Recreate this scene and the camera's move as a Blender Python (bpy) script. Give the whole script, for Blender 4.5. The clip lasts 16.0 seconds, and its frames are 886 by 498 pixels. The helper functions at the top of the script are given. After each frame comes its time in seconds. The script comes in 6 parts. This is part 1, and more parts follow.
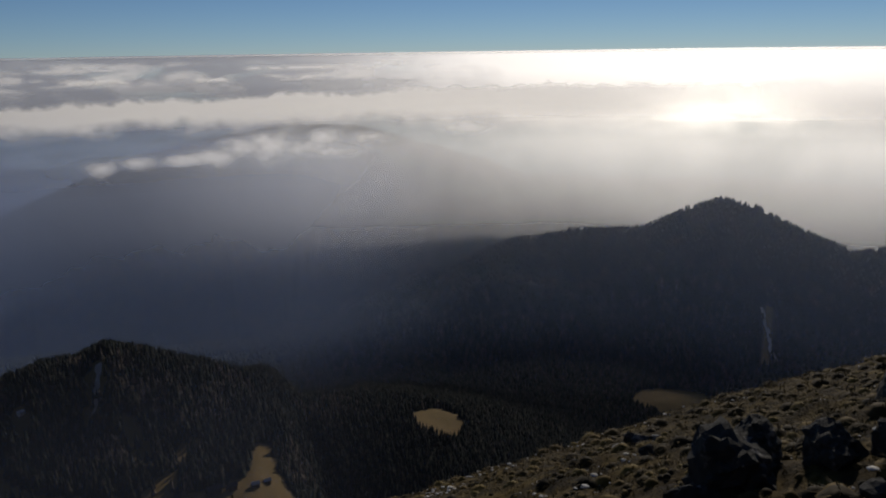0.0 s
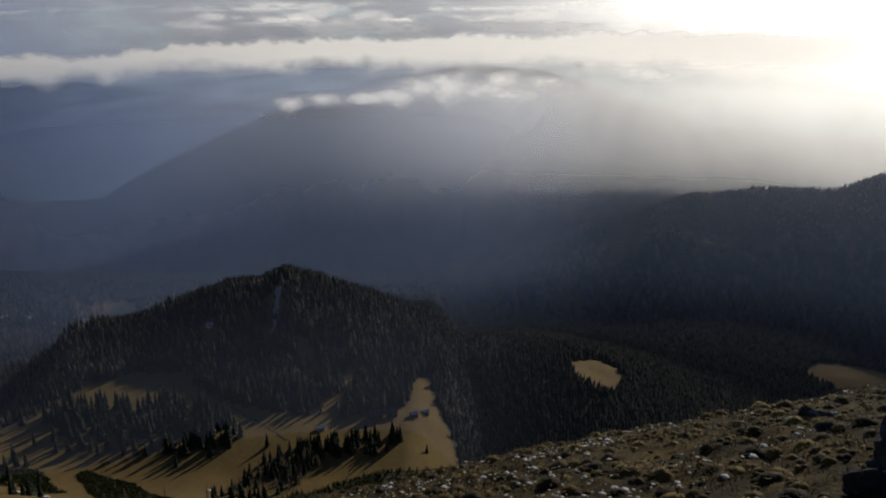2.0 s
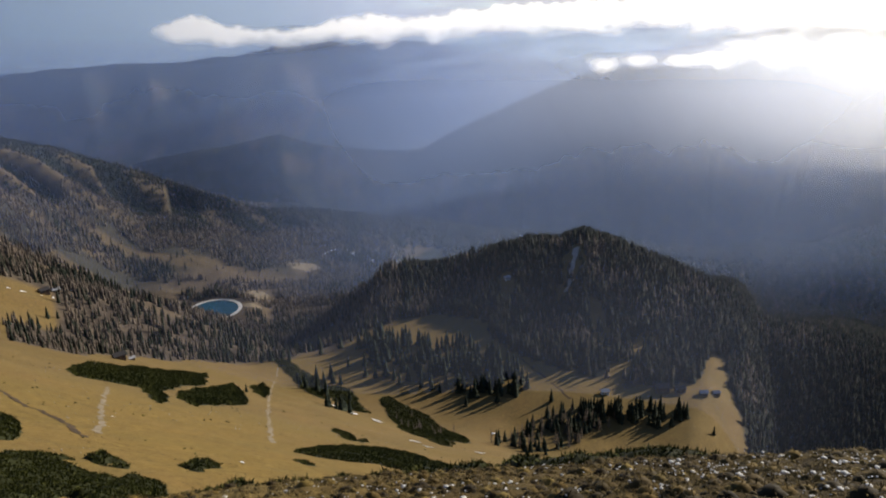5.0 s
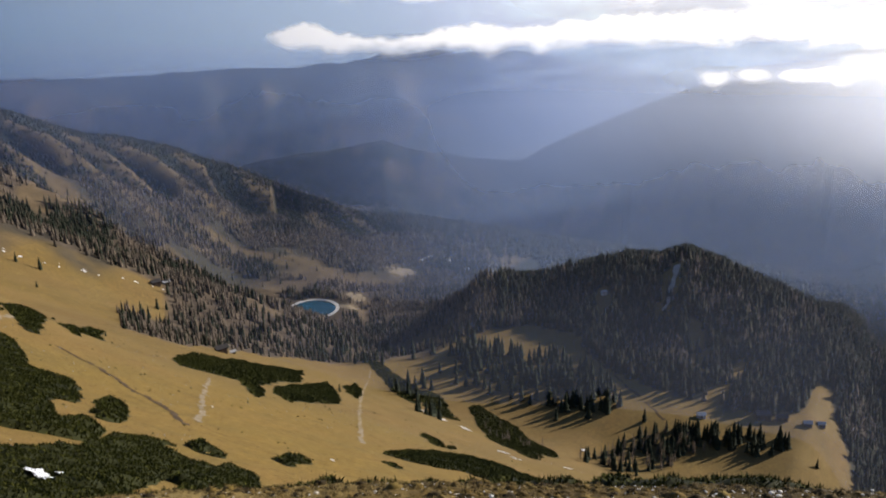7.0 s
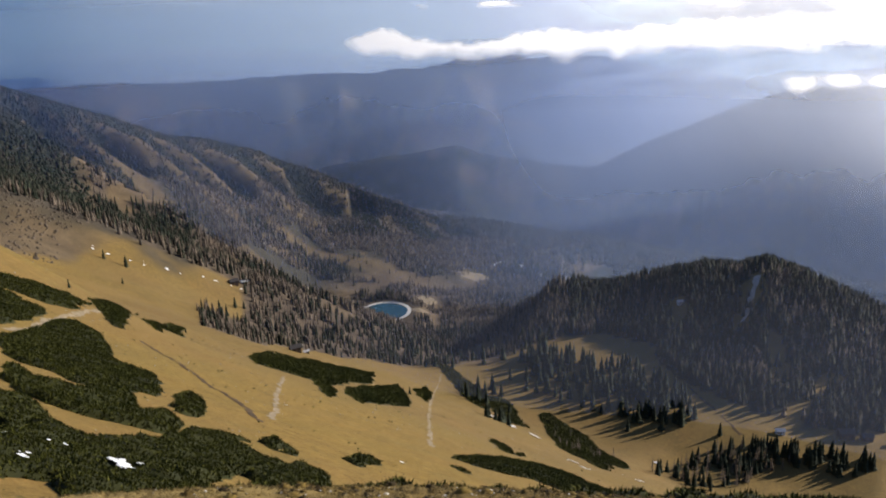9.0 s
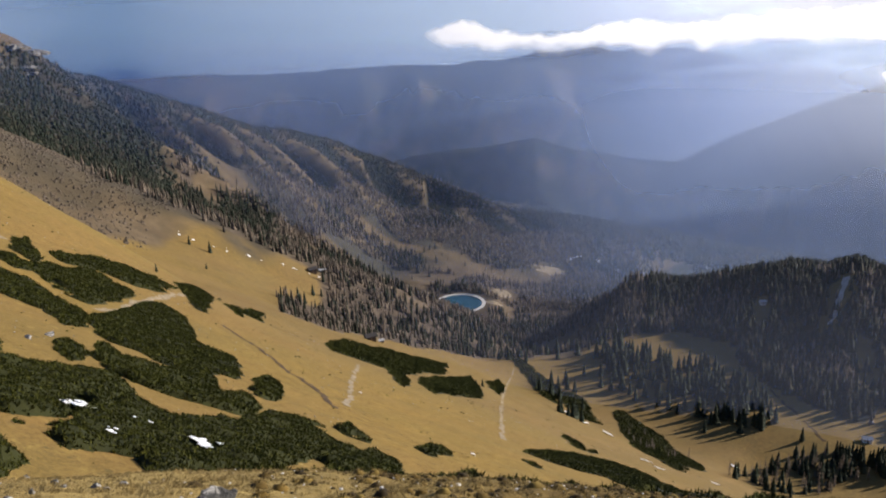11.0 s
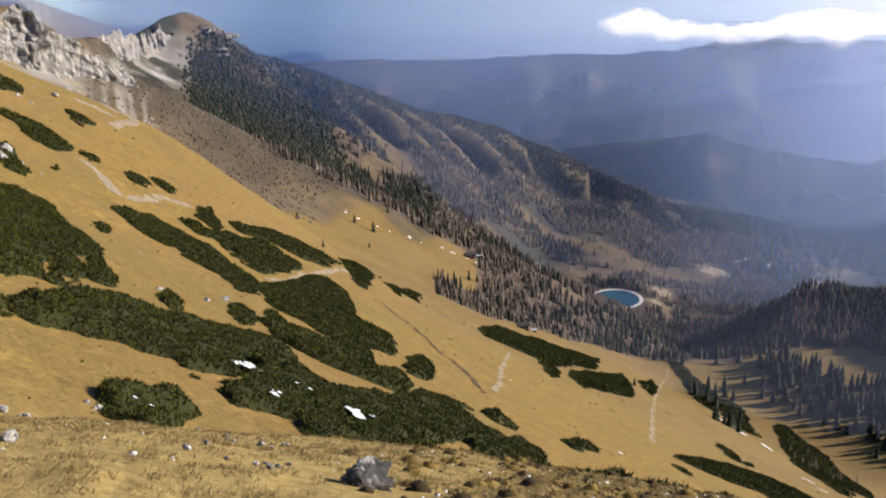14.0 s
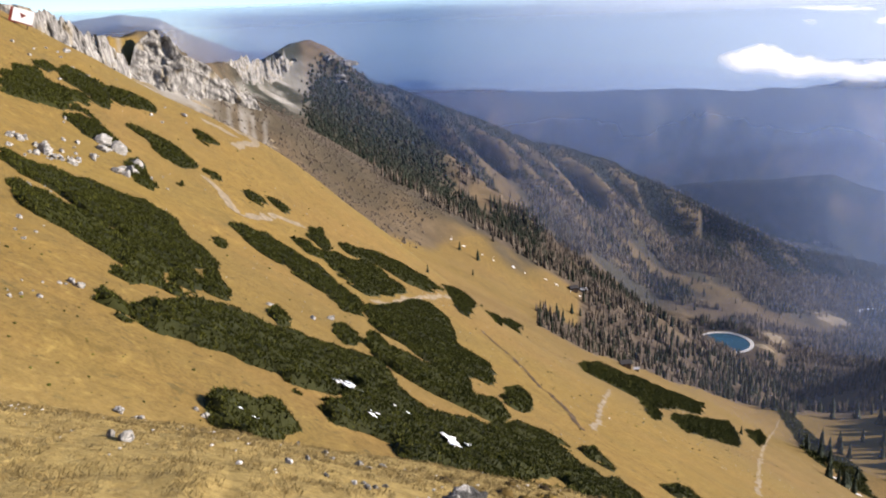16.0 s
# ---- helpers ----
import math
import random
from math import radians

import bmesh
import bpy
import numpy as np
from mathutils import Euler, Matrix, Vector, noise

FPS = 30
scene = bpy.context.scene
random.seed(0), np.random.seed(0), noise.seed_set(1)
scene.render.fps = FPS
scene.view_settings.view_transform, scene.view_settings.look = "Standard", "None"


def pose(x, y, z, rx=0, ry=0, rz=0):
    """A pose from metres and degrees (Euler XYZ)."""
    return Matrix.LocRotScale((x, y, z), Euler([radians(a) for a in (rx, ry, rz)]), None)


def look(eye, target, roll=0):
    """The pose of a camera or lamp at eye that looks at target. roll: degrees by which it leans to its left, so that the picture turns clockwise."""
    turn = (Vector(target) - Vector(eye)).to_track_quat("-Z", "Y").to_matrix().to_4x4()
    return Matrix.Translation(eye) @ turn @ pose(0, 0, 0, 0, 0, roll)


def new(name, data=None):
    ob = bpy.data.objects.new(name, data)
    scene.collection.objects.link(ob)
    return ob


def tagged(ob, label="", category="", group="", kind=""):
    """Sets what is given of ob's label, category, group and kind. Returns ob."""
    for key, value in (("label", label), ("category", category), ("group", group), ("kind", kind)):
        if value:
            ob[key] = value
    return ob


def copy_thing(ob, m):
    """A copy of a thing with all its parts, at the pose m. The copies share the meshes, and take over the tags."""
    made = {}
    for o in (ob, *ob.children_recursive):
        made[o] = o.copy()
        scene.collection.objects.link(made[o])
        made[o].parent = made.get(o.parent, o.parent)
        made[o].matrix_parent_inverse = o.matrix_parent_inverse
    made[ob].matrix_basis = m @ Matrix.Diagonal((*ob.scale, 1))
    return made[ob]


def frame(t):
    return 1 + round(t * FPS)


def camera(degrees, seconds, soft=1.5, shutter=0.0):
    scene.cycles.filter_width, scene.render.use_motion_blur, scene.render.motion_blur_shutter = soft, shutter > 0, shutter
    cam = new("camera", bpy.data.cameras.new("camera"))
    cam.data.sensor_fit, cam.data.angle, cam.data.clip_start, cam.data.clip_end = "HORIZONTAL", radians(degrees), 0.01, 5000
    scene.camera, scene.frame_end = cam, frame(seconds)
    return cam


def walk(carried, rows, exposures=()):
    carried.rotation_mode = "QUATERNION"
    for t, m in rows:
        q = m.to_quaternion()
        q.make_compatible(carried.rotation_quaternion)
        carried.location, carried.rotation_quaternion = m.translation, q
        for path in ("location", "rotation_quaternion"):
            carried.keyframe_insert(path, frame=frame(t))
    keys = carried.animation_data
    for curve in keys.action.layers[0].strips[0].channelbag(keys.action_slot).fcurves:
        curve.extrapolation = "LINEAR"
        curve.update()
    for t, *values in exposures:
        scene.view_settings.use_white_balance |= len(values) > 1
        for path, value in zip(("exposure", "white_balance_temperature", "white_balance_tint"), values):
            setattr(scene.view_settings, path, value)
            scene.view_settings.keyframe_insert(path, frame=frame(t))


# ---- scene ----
# ---------------------------------------------------------------- camera
cam = camera(56.5, 16.0, soft=2.0)
ARM = 0.4          # the phone is held at arm's length and swung round the body
EYE = 1.6
# seconds, yaw to the left, pitch, roll
TURNS = [
    (0.0, -0.09, -13.83, 0.79), (0.5, 2.27, -14.74, 0.36), (1.0, 5.27, -15.77, 0.12), (1.5, 8.55, -16.62, -0.03),
    (2.0, 12.18, -17.51, 0.08), (2.5, 15.54, -18.17, 0.34), (3.0, 19.26, -18.83, 0.49), (3.5, 22.79, -19.31, 0.75),
    (4.0, 26.62, -19.66, 0.98), (4.5, 29.97, -19.79, 1.53), (5.0, 33.31, -19.80, 1.72), (7.5, 41.69, -18.79, 1.55),
    (8.0, 43.02, -18.69, 1.69), (8.5, 44.23, -18.59, 1.89), (9.0, 45.60, -18.47, 2.10), (11.5, 52.42, -19.03, 2.80),
    (12.0, 54.04, -19.26, 3.02), (12.5, 56.09, -19.30, 2.93), (13.0, 58.26, -19.35, 2.84), (13.5, 60.32, -19.28, 2.77),
    (14.0, 62.50, -19.05, 2.70), (14.5, 64.55, -18.66, 2.66), (15.0, 66.67, -18.09, 2.60), (15.5, 68.52, -17.45, 2.42),
    (16.0, 70.28, -16.71, 2.10),
]
EXPOSURES = [(0.0, -1.5, 6800, 11), (1.5, -1.28, 6850, 9), (2.5, -0.74, 6850, 8), (3.5, -0.1, 6900, 8), (5.0, 0.28, 6950, 9), (9.0, 0.56, 6950, 11), (12.5, 0.8, 6850, 13), (16.0, 1.0, 6850, 15)]


def held(yaw, pitch, roll):
    a = radians(yaw)
    return pose(-ARM * math.sin(a), ARM * math.cos(a), EYE, 90 + pitch, roll, yaw)


walk(cam, [(t, held(yaw, pitch, roll)) for t, yaw, pitch, roll in TURNS], EXPOSURES)

# ---------------------------------------------------------------- light
SUN_AZ, SUN_EL = -18.0, 19.0     # degrees to the left of straight ahead, and up
world = bpy.data.worlds.new("sky")
scene.world = world
world.use_nodes = True
nt = world.node_tree
sky = nt.nodes.new("ShaderNodeTexSky")
sky.sky_type, sky.sun_disc = "NISHITA", False
sky.sun_elevation, sky.sun_rotation = radians(SUN_EL), radians(-SUN_AZ)
sky.altitude, sky.dust_density, sky.air_density, sky.ozone_density = 2500, 0.0, 0.75, 5.0
dip, ways = nt.nodes.new("ShaderNodeVectorMath"), nt.nodes.new("ShaderNodeTexCoord")
dip.operation, dip.inputs[1].default_value = "ADD", (0, 0, 0.008)     # from a summit the horizon lies below eye level
nt.links.new(ways.outputs["Generated"], dip.inputs[0])
nt.links.new(dip.outputs[0], sky.inputs[0])
nt.links.new(sky.outputs[0], nt.nodes["Background"].inputs[0])
nt.nodes["Background"].inputs[1].default_value = 0.13
sun = new("sun", bpy.data.lights.new("sun", "SUN"))
sun.data.energy, sun.data.angle, sun.data.color = 5.0, radians(0.6), (1.0, 0.93, 0.82)
sa, se = radians(SUN_AZ), radians(SUN_EL)
SUN_WAY = Vector((-math.sin(sa) * math.cos(se), math.cos(sa) * math.cos(se), math.sin(se)))
sun.matrix_world = look(SUN_WAY * 100, (0, 0, 0))


# ---------------------------------------------------------------- materials
class Mat:
    """A node material put together line by line."""

    def __init__(self, name):
        self.m = bpy.data.materials.new(name)
        self.m.use_nodes = True
        self.t = self.m.node_tree
        self.bsdf = self.t.nodes["Principled BSDF"]
        self.out = self.t.nodes["Material Output"]

    def n(self, kind, **kw):
        node = self.t.nodes.new("ShaderNode" + kind)
        for k, v in kw.items():
            if isinstance(v, bpy.types.NodeSocket):
                self.t.links.new(v, node.inputs[k])
            else:
                node.inputs[k].default_value = v
        return node

    def link(self, a, b):
        self.t.links.new(a, b)

    def place(self):
        return self.n("NewGeometry").outputs["Position"]

    def noise(self, scale, detail=4.0, rough=0.55, where=None, distort=0.0):
        node = self.n("TexNoise", Scale=scale, Detail=detail, Roughness=rough, Distortion=distort)
        self.link(where or self.place(), node.inputs["Vector"])
        return node.outputs["Fac"]

    def ramp(self, fac, *stops):
        node = self.n("ValToRGB", Fac=fac)
        r = node.color_ramp
        while len(r.elements) < len(stops):
            r.elements.new(0.5)
        for e, (p, c) in zip(r.elements, stops):
            e.position = p
            e.color = (*c, 1) if len(c) == 3 else c
        return node.outputs["Color"]

    def step(self, fac, lo, hi, a=0.0, b=1.0):
        node = self.t.nodes.new("ShaderNodeMapRange")
        node.interpolation_type = "SMOOTHSTEP"
        self.link(fac, node.inputs[0])
        for i, v in enumerate((lo, hi, a, b)):
            node.inputs[i + 1].default_value = v
        return node.outputs[0]

    def mix(self, fac, a, b, kind="MIX"):
        node = self.t.nodes.new("ShaderNodeMix")
        node.data_type, node.blend_type = "RGBA", kind
        for i, v in ((0, fac), (6, a), (7, b)):
            if isinstance(v, bpy.types.NodeSocket):
                self.link(v, node.inputs[i])
            elif i:
                node.inputs[i].default_value = (*v, 1)
            else:
                node.inputs[i].default_value = v
        return node.outputs[2]

    def math(self, op, a, b=0.0):
        node = self.t.nodes.new("ShaderNodeMath")
        node.operation = op
        for i, v in enumerate((a, b)):
            if isinstance(v, bpy.types.NodeSocket):
                self.link(v, node.inputs[i])
            else:
                node.inputs[i].default_value = v
        return node.outputs[0]

    def attr(self, name):
        node = self.t.nodes.new("ShaderNodeAttribute")
        node.attribute_name = name
        return node.outputs["Fac"]

    def bump(self, height, strength, distance):
        node = self.n("Bump", Height=height, Strength=strength, Distance=distance)
        self.link(node.outputs[0], self.bsdf.inputs["Normal"])

    def done(self, colour, rough=0.9, spec=0.2):
        for key, v in (("Base Color", colour), ("Roughness", rough), ("Specular IOR Level", spec)):
            if isinstance(v, bpy.types.NodeSocket):
                self.link(v, self.bsdf.inputs[key])
            elif isinstance(v, tuple):
                self.bsdf.inputs[key].default_value = (*v, 1)
            else:
                self.bsdf.inputs[key].default_value = v
        return self.m


FALL = radians(10.5)     # bearing in which the slope falls


def ground_material():
    m = Mat("mountain_ground")
    fine, mid, big = m.noise(9.0, 6, 0.7), m.noise(0.35, 5, 0.6), m.noise(0.012, 4, 0.55)
    straw = m.ramp(mid, (0.3, (0.132, 0.077, 0.018)), (0.5, (0.205, 0.121, 0.028)), (0.7, (0.28, 0.174, 0.043)))
    straw = m.mix(m.step(big, 0.40, 0.62), straw, m.mix(0.75, straw, (0.17, 0.092, 0.036)))
    straw = m.mix(m.step(m.noise(0.028, 6, 0.62, distort=0.7), 0.40, 0.62, 0, 0.65), straw, m.mix(0.6, straw, (0.13, 0.105, 0.026)))
    straw = m.mix(m.step(m.noise(0.021, 5, 0.6, distort=0.5), 0.52, 0.68, 0, 0.6), straw, (0.25, 0.135, 0.045))
    straw = m.mix(m.step(m.noise(0.075, 7, 0.68), 0.48, 0.68, 0, 0.7), straw, (0.10, 0.072, 0.028))
    straw = m.mix(m.step(fine, 0.45, 0.75, 0, 0.55), straw, (0.10, 0.068, 0.032))
    away = m.n("Mapping")
    m.link(m.place(), away.inputs["Vector"])
    away.inputs["Rotation"].default_value = (0, 0, -FALL)
    away.inputs["Scale"].default_value = (0.22, 0.03, 0.03)
    streak = m.noise(1.0, 5, 0.6, away.outputs[0])
    straw = m.mix(m.step(streak, 0.35, 0.65, 0, 0.5), straw, m.mix(0.7, straw, (0.11, 0.075, 0.028)))
    grain = m.noise(2.6, 8, 0.78)
    straw = m.mix(m.step(grain, 0.34, 0.68, 0.0, 0.75), m.mix(0.35, straw, (0.31, 0.215, 0.062)), m.mix(0.65, straw, (0.075, 0.05, 0.016)))
    mott = m.noise(0.55, 7, 0.72, distort=0.6)
    straw = m.mix(m.step(mott, 0.50, 0.66, 0, 0.6), straw, (0.115, 0.078, 0.022))
    straw = m.mix(m.step(mott, 0.32, 0.44, 0.5, 0.0), straw, (0.33, 0.235, 0.07))
    dots = m.noise(0.9, 3, 0.5)
    straw = m.mix(m.step(dots, 0.63, 0.70, 0, 0.55), straw, (0.065, 0.055, 0.022))
    straw = m.mix(m.math("MULTIPLY", m.attr("pale"), m.step(m.noise(5.0, 6, 0.7), 0.3, 0.7, 0.25, 0.95)), straw, (0.36, 0.262, 0.095))
    brown_turf = m.ramp(m.noise(1.5, 5, 0.65), (0.36, (0.014, 0.010, 0.005)), (0.5, (0.055, 0.037, 0.012)), (0.66, (0.13, 0.088, 0.022)))
    brown_turf = m.mix(m.step(m.noise(14.0, 6, 0.75), 0.4, 0.7, 0, 0.6), brown_turf, m.mix(0.7, brown_turf, (0.02, 0.014, 0.008)))
    straw = m.mix(m.attr("brown_turf"), straw, brown_turf)
    soil = m.ramp(m.noise(0.035, 7, 0.68), (0.34, (0.052, 0.041, 0.034)), (0.52, (0.088, 0.068, 0.050)), (0.68, (0.135, 0.102, 0.070)))
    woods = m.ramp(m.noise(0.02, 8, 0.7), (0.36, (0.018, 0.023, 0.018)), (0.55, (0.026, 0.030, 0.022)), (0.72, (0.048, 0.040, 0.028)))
    stone = m.ramp(m.noise(0.05, 6, 0.6), (0.3, (0.15, 0.135, 0.105)), (0.5, (0.22, 0.205, 0.18)), (0.7, (0.36, 0.345, 0.31)))
    c = m.mix(m.attr("soil"), straw, soil)
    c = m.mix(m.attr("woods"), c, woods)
    c = m.mix(m.attr("rock"), c, stone)
    m.bump(m.math("ADD", m.noise(0.8, 8, 0.75), m.math("MULTIPLY", m.attr("rock"), m.noise(0.08, 5, 0.6))), 0.55, 0.35)
    return m.done(c, 0.95, 0.1)


def leaf_material(name, *stops):
    m = Mat(name)
    rnd = m.n("NewGeometry").outputs["Random Per Island"]
    c = m.ramp(rnd, *stops)
    c = m.mix(m.step(m.noise(1.7, 3), 0.35, 0.7, 0, 0.5), c, m.mix(0.6, c, (0.01, 0.012, 0.006)))
    return m.done(c, 0.85, 0.15)


def rock_material(name, dark):
    m = Mat(name)
    c = m.ramp(m.noise(6.0, 8, 0.7), (0.3, (0.09, 0.086, 0.078)), (0.5, (0.26, 0.25, 0.23)), (0.66, (0.50, 0.48, 0.44)))
    c = m.mix(m.step(m.noise(3.6, 6, 0.65), 0.54 - 0.26 * dark, 0.60 - 0.2 * dark, 0, 0.9), c, (0.035, 0.034, 0.031))
    c = m.mix(m.step(m.noise(4.4, 6, 0.65, distort=0.8), 0.56 + 0.06 * dark, 0.64 + 0.06 * dark, 0, 0.8), c, (0.66, 0.64, 0.60))
    m.bump(m.noise(14.0, 8, 0.7), 0.9, 0.06)
    return m.done(c, 0.9, 0.2)


def plain(name, colour, rough=0.8, scale=4.0, vary=0.25):
    m = Mat(name)
    dark = tuple(v * (1 - vary) for v in colour)
    return m.done(m.ramp(m.noise(scale, 5), (0.35, dark), (0.65, colour)), rough, 0.2)


def water_material():
    m = Mat("pond_water")
    m.bump(m.noise(0.6, 3), 0.15, 0.05)
    return m.done(m.ramp(m.noise(0.03, 2), (0.3, (0.004, 0.040, 0.055)), (0.7, (0.007, 0.060, 0.078))), 0.2, 0.35)


def cloud_material(name, scale, lo, hi, most, onward, level, tone=(0.92, 0.94, 0.97, 1), through_=0.6, spread=1.35):
    """Soft cloud: see-through by noise and by the thickness kept in the mesh."""
    m = Mat(name)
    dens = m.math("MULTIPLY", m.attr("thick"), m.step(m.noise(scale, 7, 0.62, distort=0.4), lo, hi))
    dens = m.math("MULTIPLY", dens, most)
    dif = m.n("BsdfDiffuse", Color=tone)
    tra = m.n("BsdfTranslucent", Color=tone)
    body = m.n("MixShader", Fac=through_)
    m.link(dif.outputs[0], body.inputs[1])
    m.link(tra.outputs[0], body.inputs[2])
    # droplets throw most light onward, round the sun's direction
    if level:
        tight, wide = m.n("BsdfGlossy", Color=(1, 1, 1, 1), Roughness=0.5), m.n("BsdfGlossy", Color=(1, 1, 1, 1), Roughness=0.82)
        ahead = m.n("MixShader", Fac=0.5)
        m.link(tight.outputs[0], ahead.inputs[1])
        m.link(wide.outputs[0], ahead.inputs[2])
    else:
        ahead = m.n("BsdfRefraction", Color=(1, 1, 1, 1), Roughness=0.92, IOR=spread)
    lit = m.n("MixShader", Fac=onward)
    m.link(body.outputs[0], lit.inputs[1])
    m.link(ahead.outputs[0], lit.inputs[2])
    clear = m.n("BsdfTransparent")
    mix = m.n("MixShader", Fac=dens)
    m.link(clear.outputs[0], mix.inputs[1])
    m.link(lit.outputs[0], mix.inputs[2])
    m.link(mix.outputs[0], m.out.inputs[0])
    return m.m


GROUND = ground_material()
SPRUCE = leaf_material("spruce", (0.0, (0.012, 0.020, 0.012)), (0.6, (0.022, 0.032, 0.018)), (1.0, (0.040, 0.046, 0.025)))
MIXED = leaf_material("mixed_woods", (0.0, (0.014, 0.021, 0.014)), (0.45, (0.028, 0.034, 0.022)), (0.6, (0.10, 0.078, 0.058)), (1.0, (0.17, 0.125, 0.09)))
DARKWOOD = leaf_material("dark_woods", (0.0, (0.012, 0.019, 0.012)), (0.6, (0.024, 0.031, 0.019)), (0.72, (0.033, 0.034, 0.022)), (1.0, (0.058, 0.048, 0.034)))
LARCHWOOD = leaf_material("larch_woods", (0.0, (0.04, 0.036, 0.029)), (0.2, (0.07, 0.057, 0.044)), (0.5, (0.112, 0.088, 0.066)), (1.0, (0.17, 0.13, 0.098)))
PALESTONE = plain("pale_stone", (0.72, 0.69, 0.63), 0.85, 9.0, 0.45)
SCRUB = leaf_material("grey_scrub", (0.0, (0.075, 0.060, 0.047)), (0.5, (0.115, 0.090, 0.068)), (1.0, (0.16, 0.125, 0.094)))
LARCH = leaf_material("bare_larch", (0.0, (0.09, 0.07, 0.05)), (0.5, (0.15, 0.11, 0.078)), (1.0, (0.20, 0.145, 0.10)))
PINE = leaf_material("dwarf_pine", (0.0, (0.020, 0.023, 0.003)), (0.6, (0.052, 0.056, 0.006)), (1.0, (0.100, 0.098, 0.013)))
# darker pine for the thickets' inside: shade between the shoots as colour
PINE_SHADE = leaf_material("pine_inner_shade", (0.0, (0.013, 0.015, 0.003)), (1.0, (0.026, 0.028, 0.005)))
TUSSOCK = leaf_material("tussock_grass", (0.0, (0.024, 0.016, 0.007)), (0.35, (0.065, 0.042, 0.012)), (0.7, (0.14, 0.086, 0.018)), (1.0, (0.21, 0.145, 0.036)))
STRAW = leaf_material("dry_grass", (0.0, (0.19, 0.125, 0.042)), (0.5, (0.30, 0.21, 0.075)), (1.0, (0.42, 0.31, 0.125)))
BARK = plain("bark", (0.10, 0.07, 0.05))
ROCK = rock_material("limestone", 0)
# darker limestone: the shade on backlit rocks is put into the colour
SHADED_ROCK = rock_material("shaded_limestone", 1)
MOTTLED = rock_material("mottled_limestone", 0.7)
SNOW = plain("old_snow", (0.86, 0.87, 0.9), 0.6, 2.0, 0.08)
GRAVEL = plain("pale_gravel", (0.27, 0.215, 0.14), 0.95, 0.8, 0.45)
RUBBLE = plain("pale_rubble", (0.50, 0.42, 0.34), 0.95, 0.8, 0.45)
WATER = water_material()


# ---------------------------------------------------------------- height of the land
def sm(x, a, b):
    t = np.clip((np.asarray(x, float) - a) / (b - a), 0, 1)
    return t * t * (3 - 2 * t)


def lattice(ix, iy, seed):
    n = (ix.astype(np.int64) * 374761393 + iy.astype(np.int64) * 668265263 + seed * 1274126177) & 0x7FFFFFFF
    n = ((n ^ (n >> 13)) * 1274126177) & 0x7FFFFFFF
    return ((n ^ (n >> 16)) & 0xFFFF) / 32767.5 - 1.0


def rough1(x, y, seed):
    ix, iy = np.floor(x), np.floor(y)
    fx, fy = x - ix, y - iy
    fx, fy = fx * fx * (3 - 2 * fx), fy * fy * (3 - 2 * fy)
    a, b = lattice(ix, iy, seed), lattice(ix + 1, iy, seed)
    c, d = lattice(ix, iy + 1, seed), lattice(ix + 1, iy + 1, seed)
    return (a + (b - a) * fx) * (1 - fy) + (c + (d - c) * fx) * fy


def fbm(x, y, size, octaves=4, seed=1, gain=0.5):
    x, y = np.asarray(x, float) / size, np.asarray(y, float) / size
    total, amp = 0.0, 1.0
    for i in range(octaves):
        total = total + amp * rough1(x + 17.3 * i, y - 9.1 * i, seed + i)
        x, y, amp = x * 2.03, y * 2.03, amp * gain
    return total


def spot(az, dist):
    """The place at so many degrees to the left of straight ahead, that far off."""
    return -dist * math.sin(radians(az)), dist * math.cos(radians(az))


def crest(points):
    """Crest of a ridge from bearings, slopes of sight and distances: x, y, z above the eye."""
    return [(*spot(az, d), d * math.tan(radians(el))) for az, el, d in points]


def near_crest(x, y, line):
    """Distance to a crest line, the crest's height there and the way along it."""
    best = np.full(np.shape(x), 1e9)
    top, along, run = np.zeros(np.shape(x)), np.zeros(np.shape(x)), 0.0
    for (ax, ay, az), (bx, by, bz) in zip(line, line[1:]):
        dx, dy = bx - ax, by - ay
        size = math.hypot(dx, dy)
        t = np.clip(((x - ax) * dx + (y - ay) * dy) / size ** 2, 0, 1)
        d = np.hypot(x - ax - t * dx, y - ay - t * dy)
        hit = d < best
        best = np.where(hit, d, best)
        top = np.where(hit, az + t * (bz - az), top)
        along = np.where(hit, run + t * size, along)
        run += size
    return best, top, along


def soft_max(a, b, k):
    h = np.clip(0.5 + 0.5 * (a - b) / k, 0, 1)
    return b + (a - b) * h + k * h * (1 - h)


RIM = crest([(112, 3.0, 330), (100, 0.6, 420), (97.2, 0.1, 455), (94.4, -1.0, 520), (92.4, -1.5, 562), (91, -1.4, 600), (89.6, -1.2, 640), (88.2, -2.1, 690), (86.9, -3.2, 760),
             (84.5, -3.6, 900), (82.4, -3.2, 1030), (80.6, -2.3, 1120), (79.4, -2.0, 1150), (78.0, -2.6, 1180), (75.5, -4.9, 1225), (72.0, -6.3, 1280),
             (68.4, -7.7, 1330), (64.3, -9.8, 1420), (62.0, -10.1, 1465), (58.3, -11.3, 1550), (53.0, -13.3, 1600), (48.4, -15.7, 1560), (43.4, -17.5, 1560)])
KNOLL = crest([(36.5, -22.3, 760), (32.9, -21.0, 720), (28.7, -20.1, 700), (25.5, -20.2, 700), (23.6, -19.5, 700), (20.6, -20.2, 700), (17.4, -21.3, 710), (13.4, -22.6, 720), (10.5, -24.8, 720)])
BIG = crest([(39, -15.2, 2500), (34, -12.1, 2500), (28, -9.7, 2500), (23, -7.6, 2500), (15, -7.4, 2550), (8, -8.4, 2500), (0, -10.5, 2400), (-7, -11.6, 2400), (-13, -12.4, 2400)])
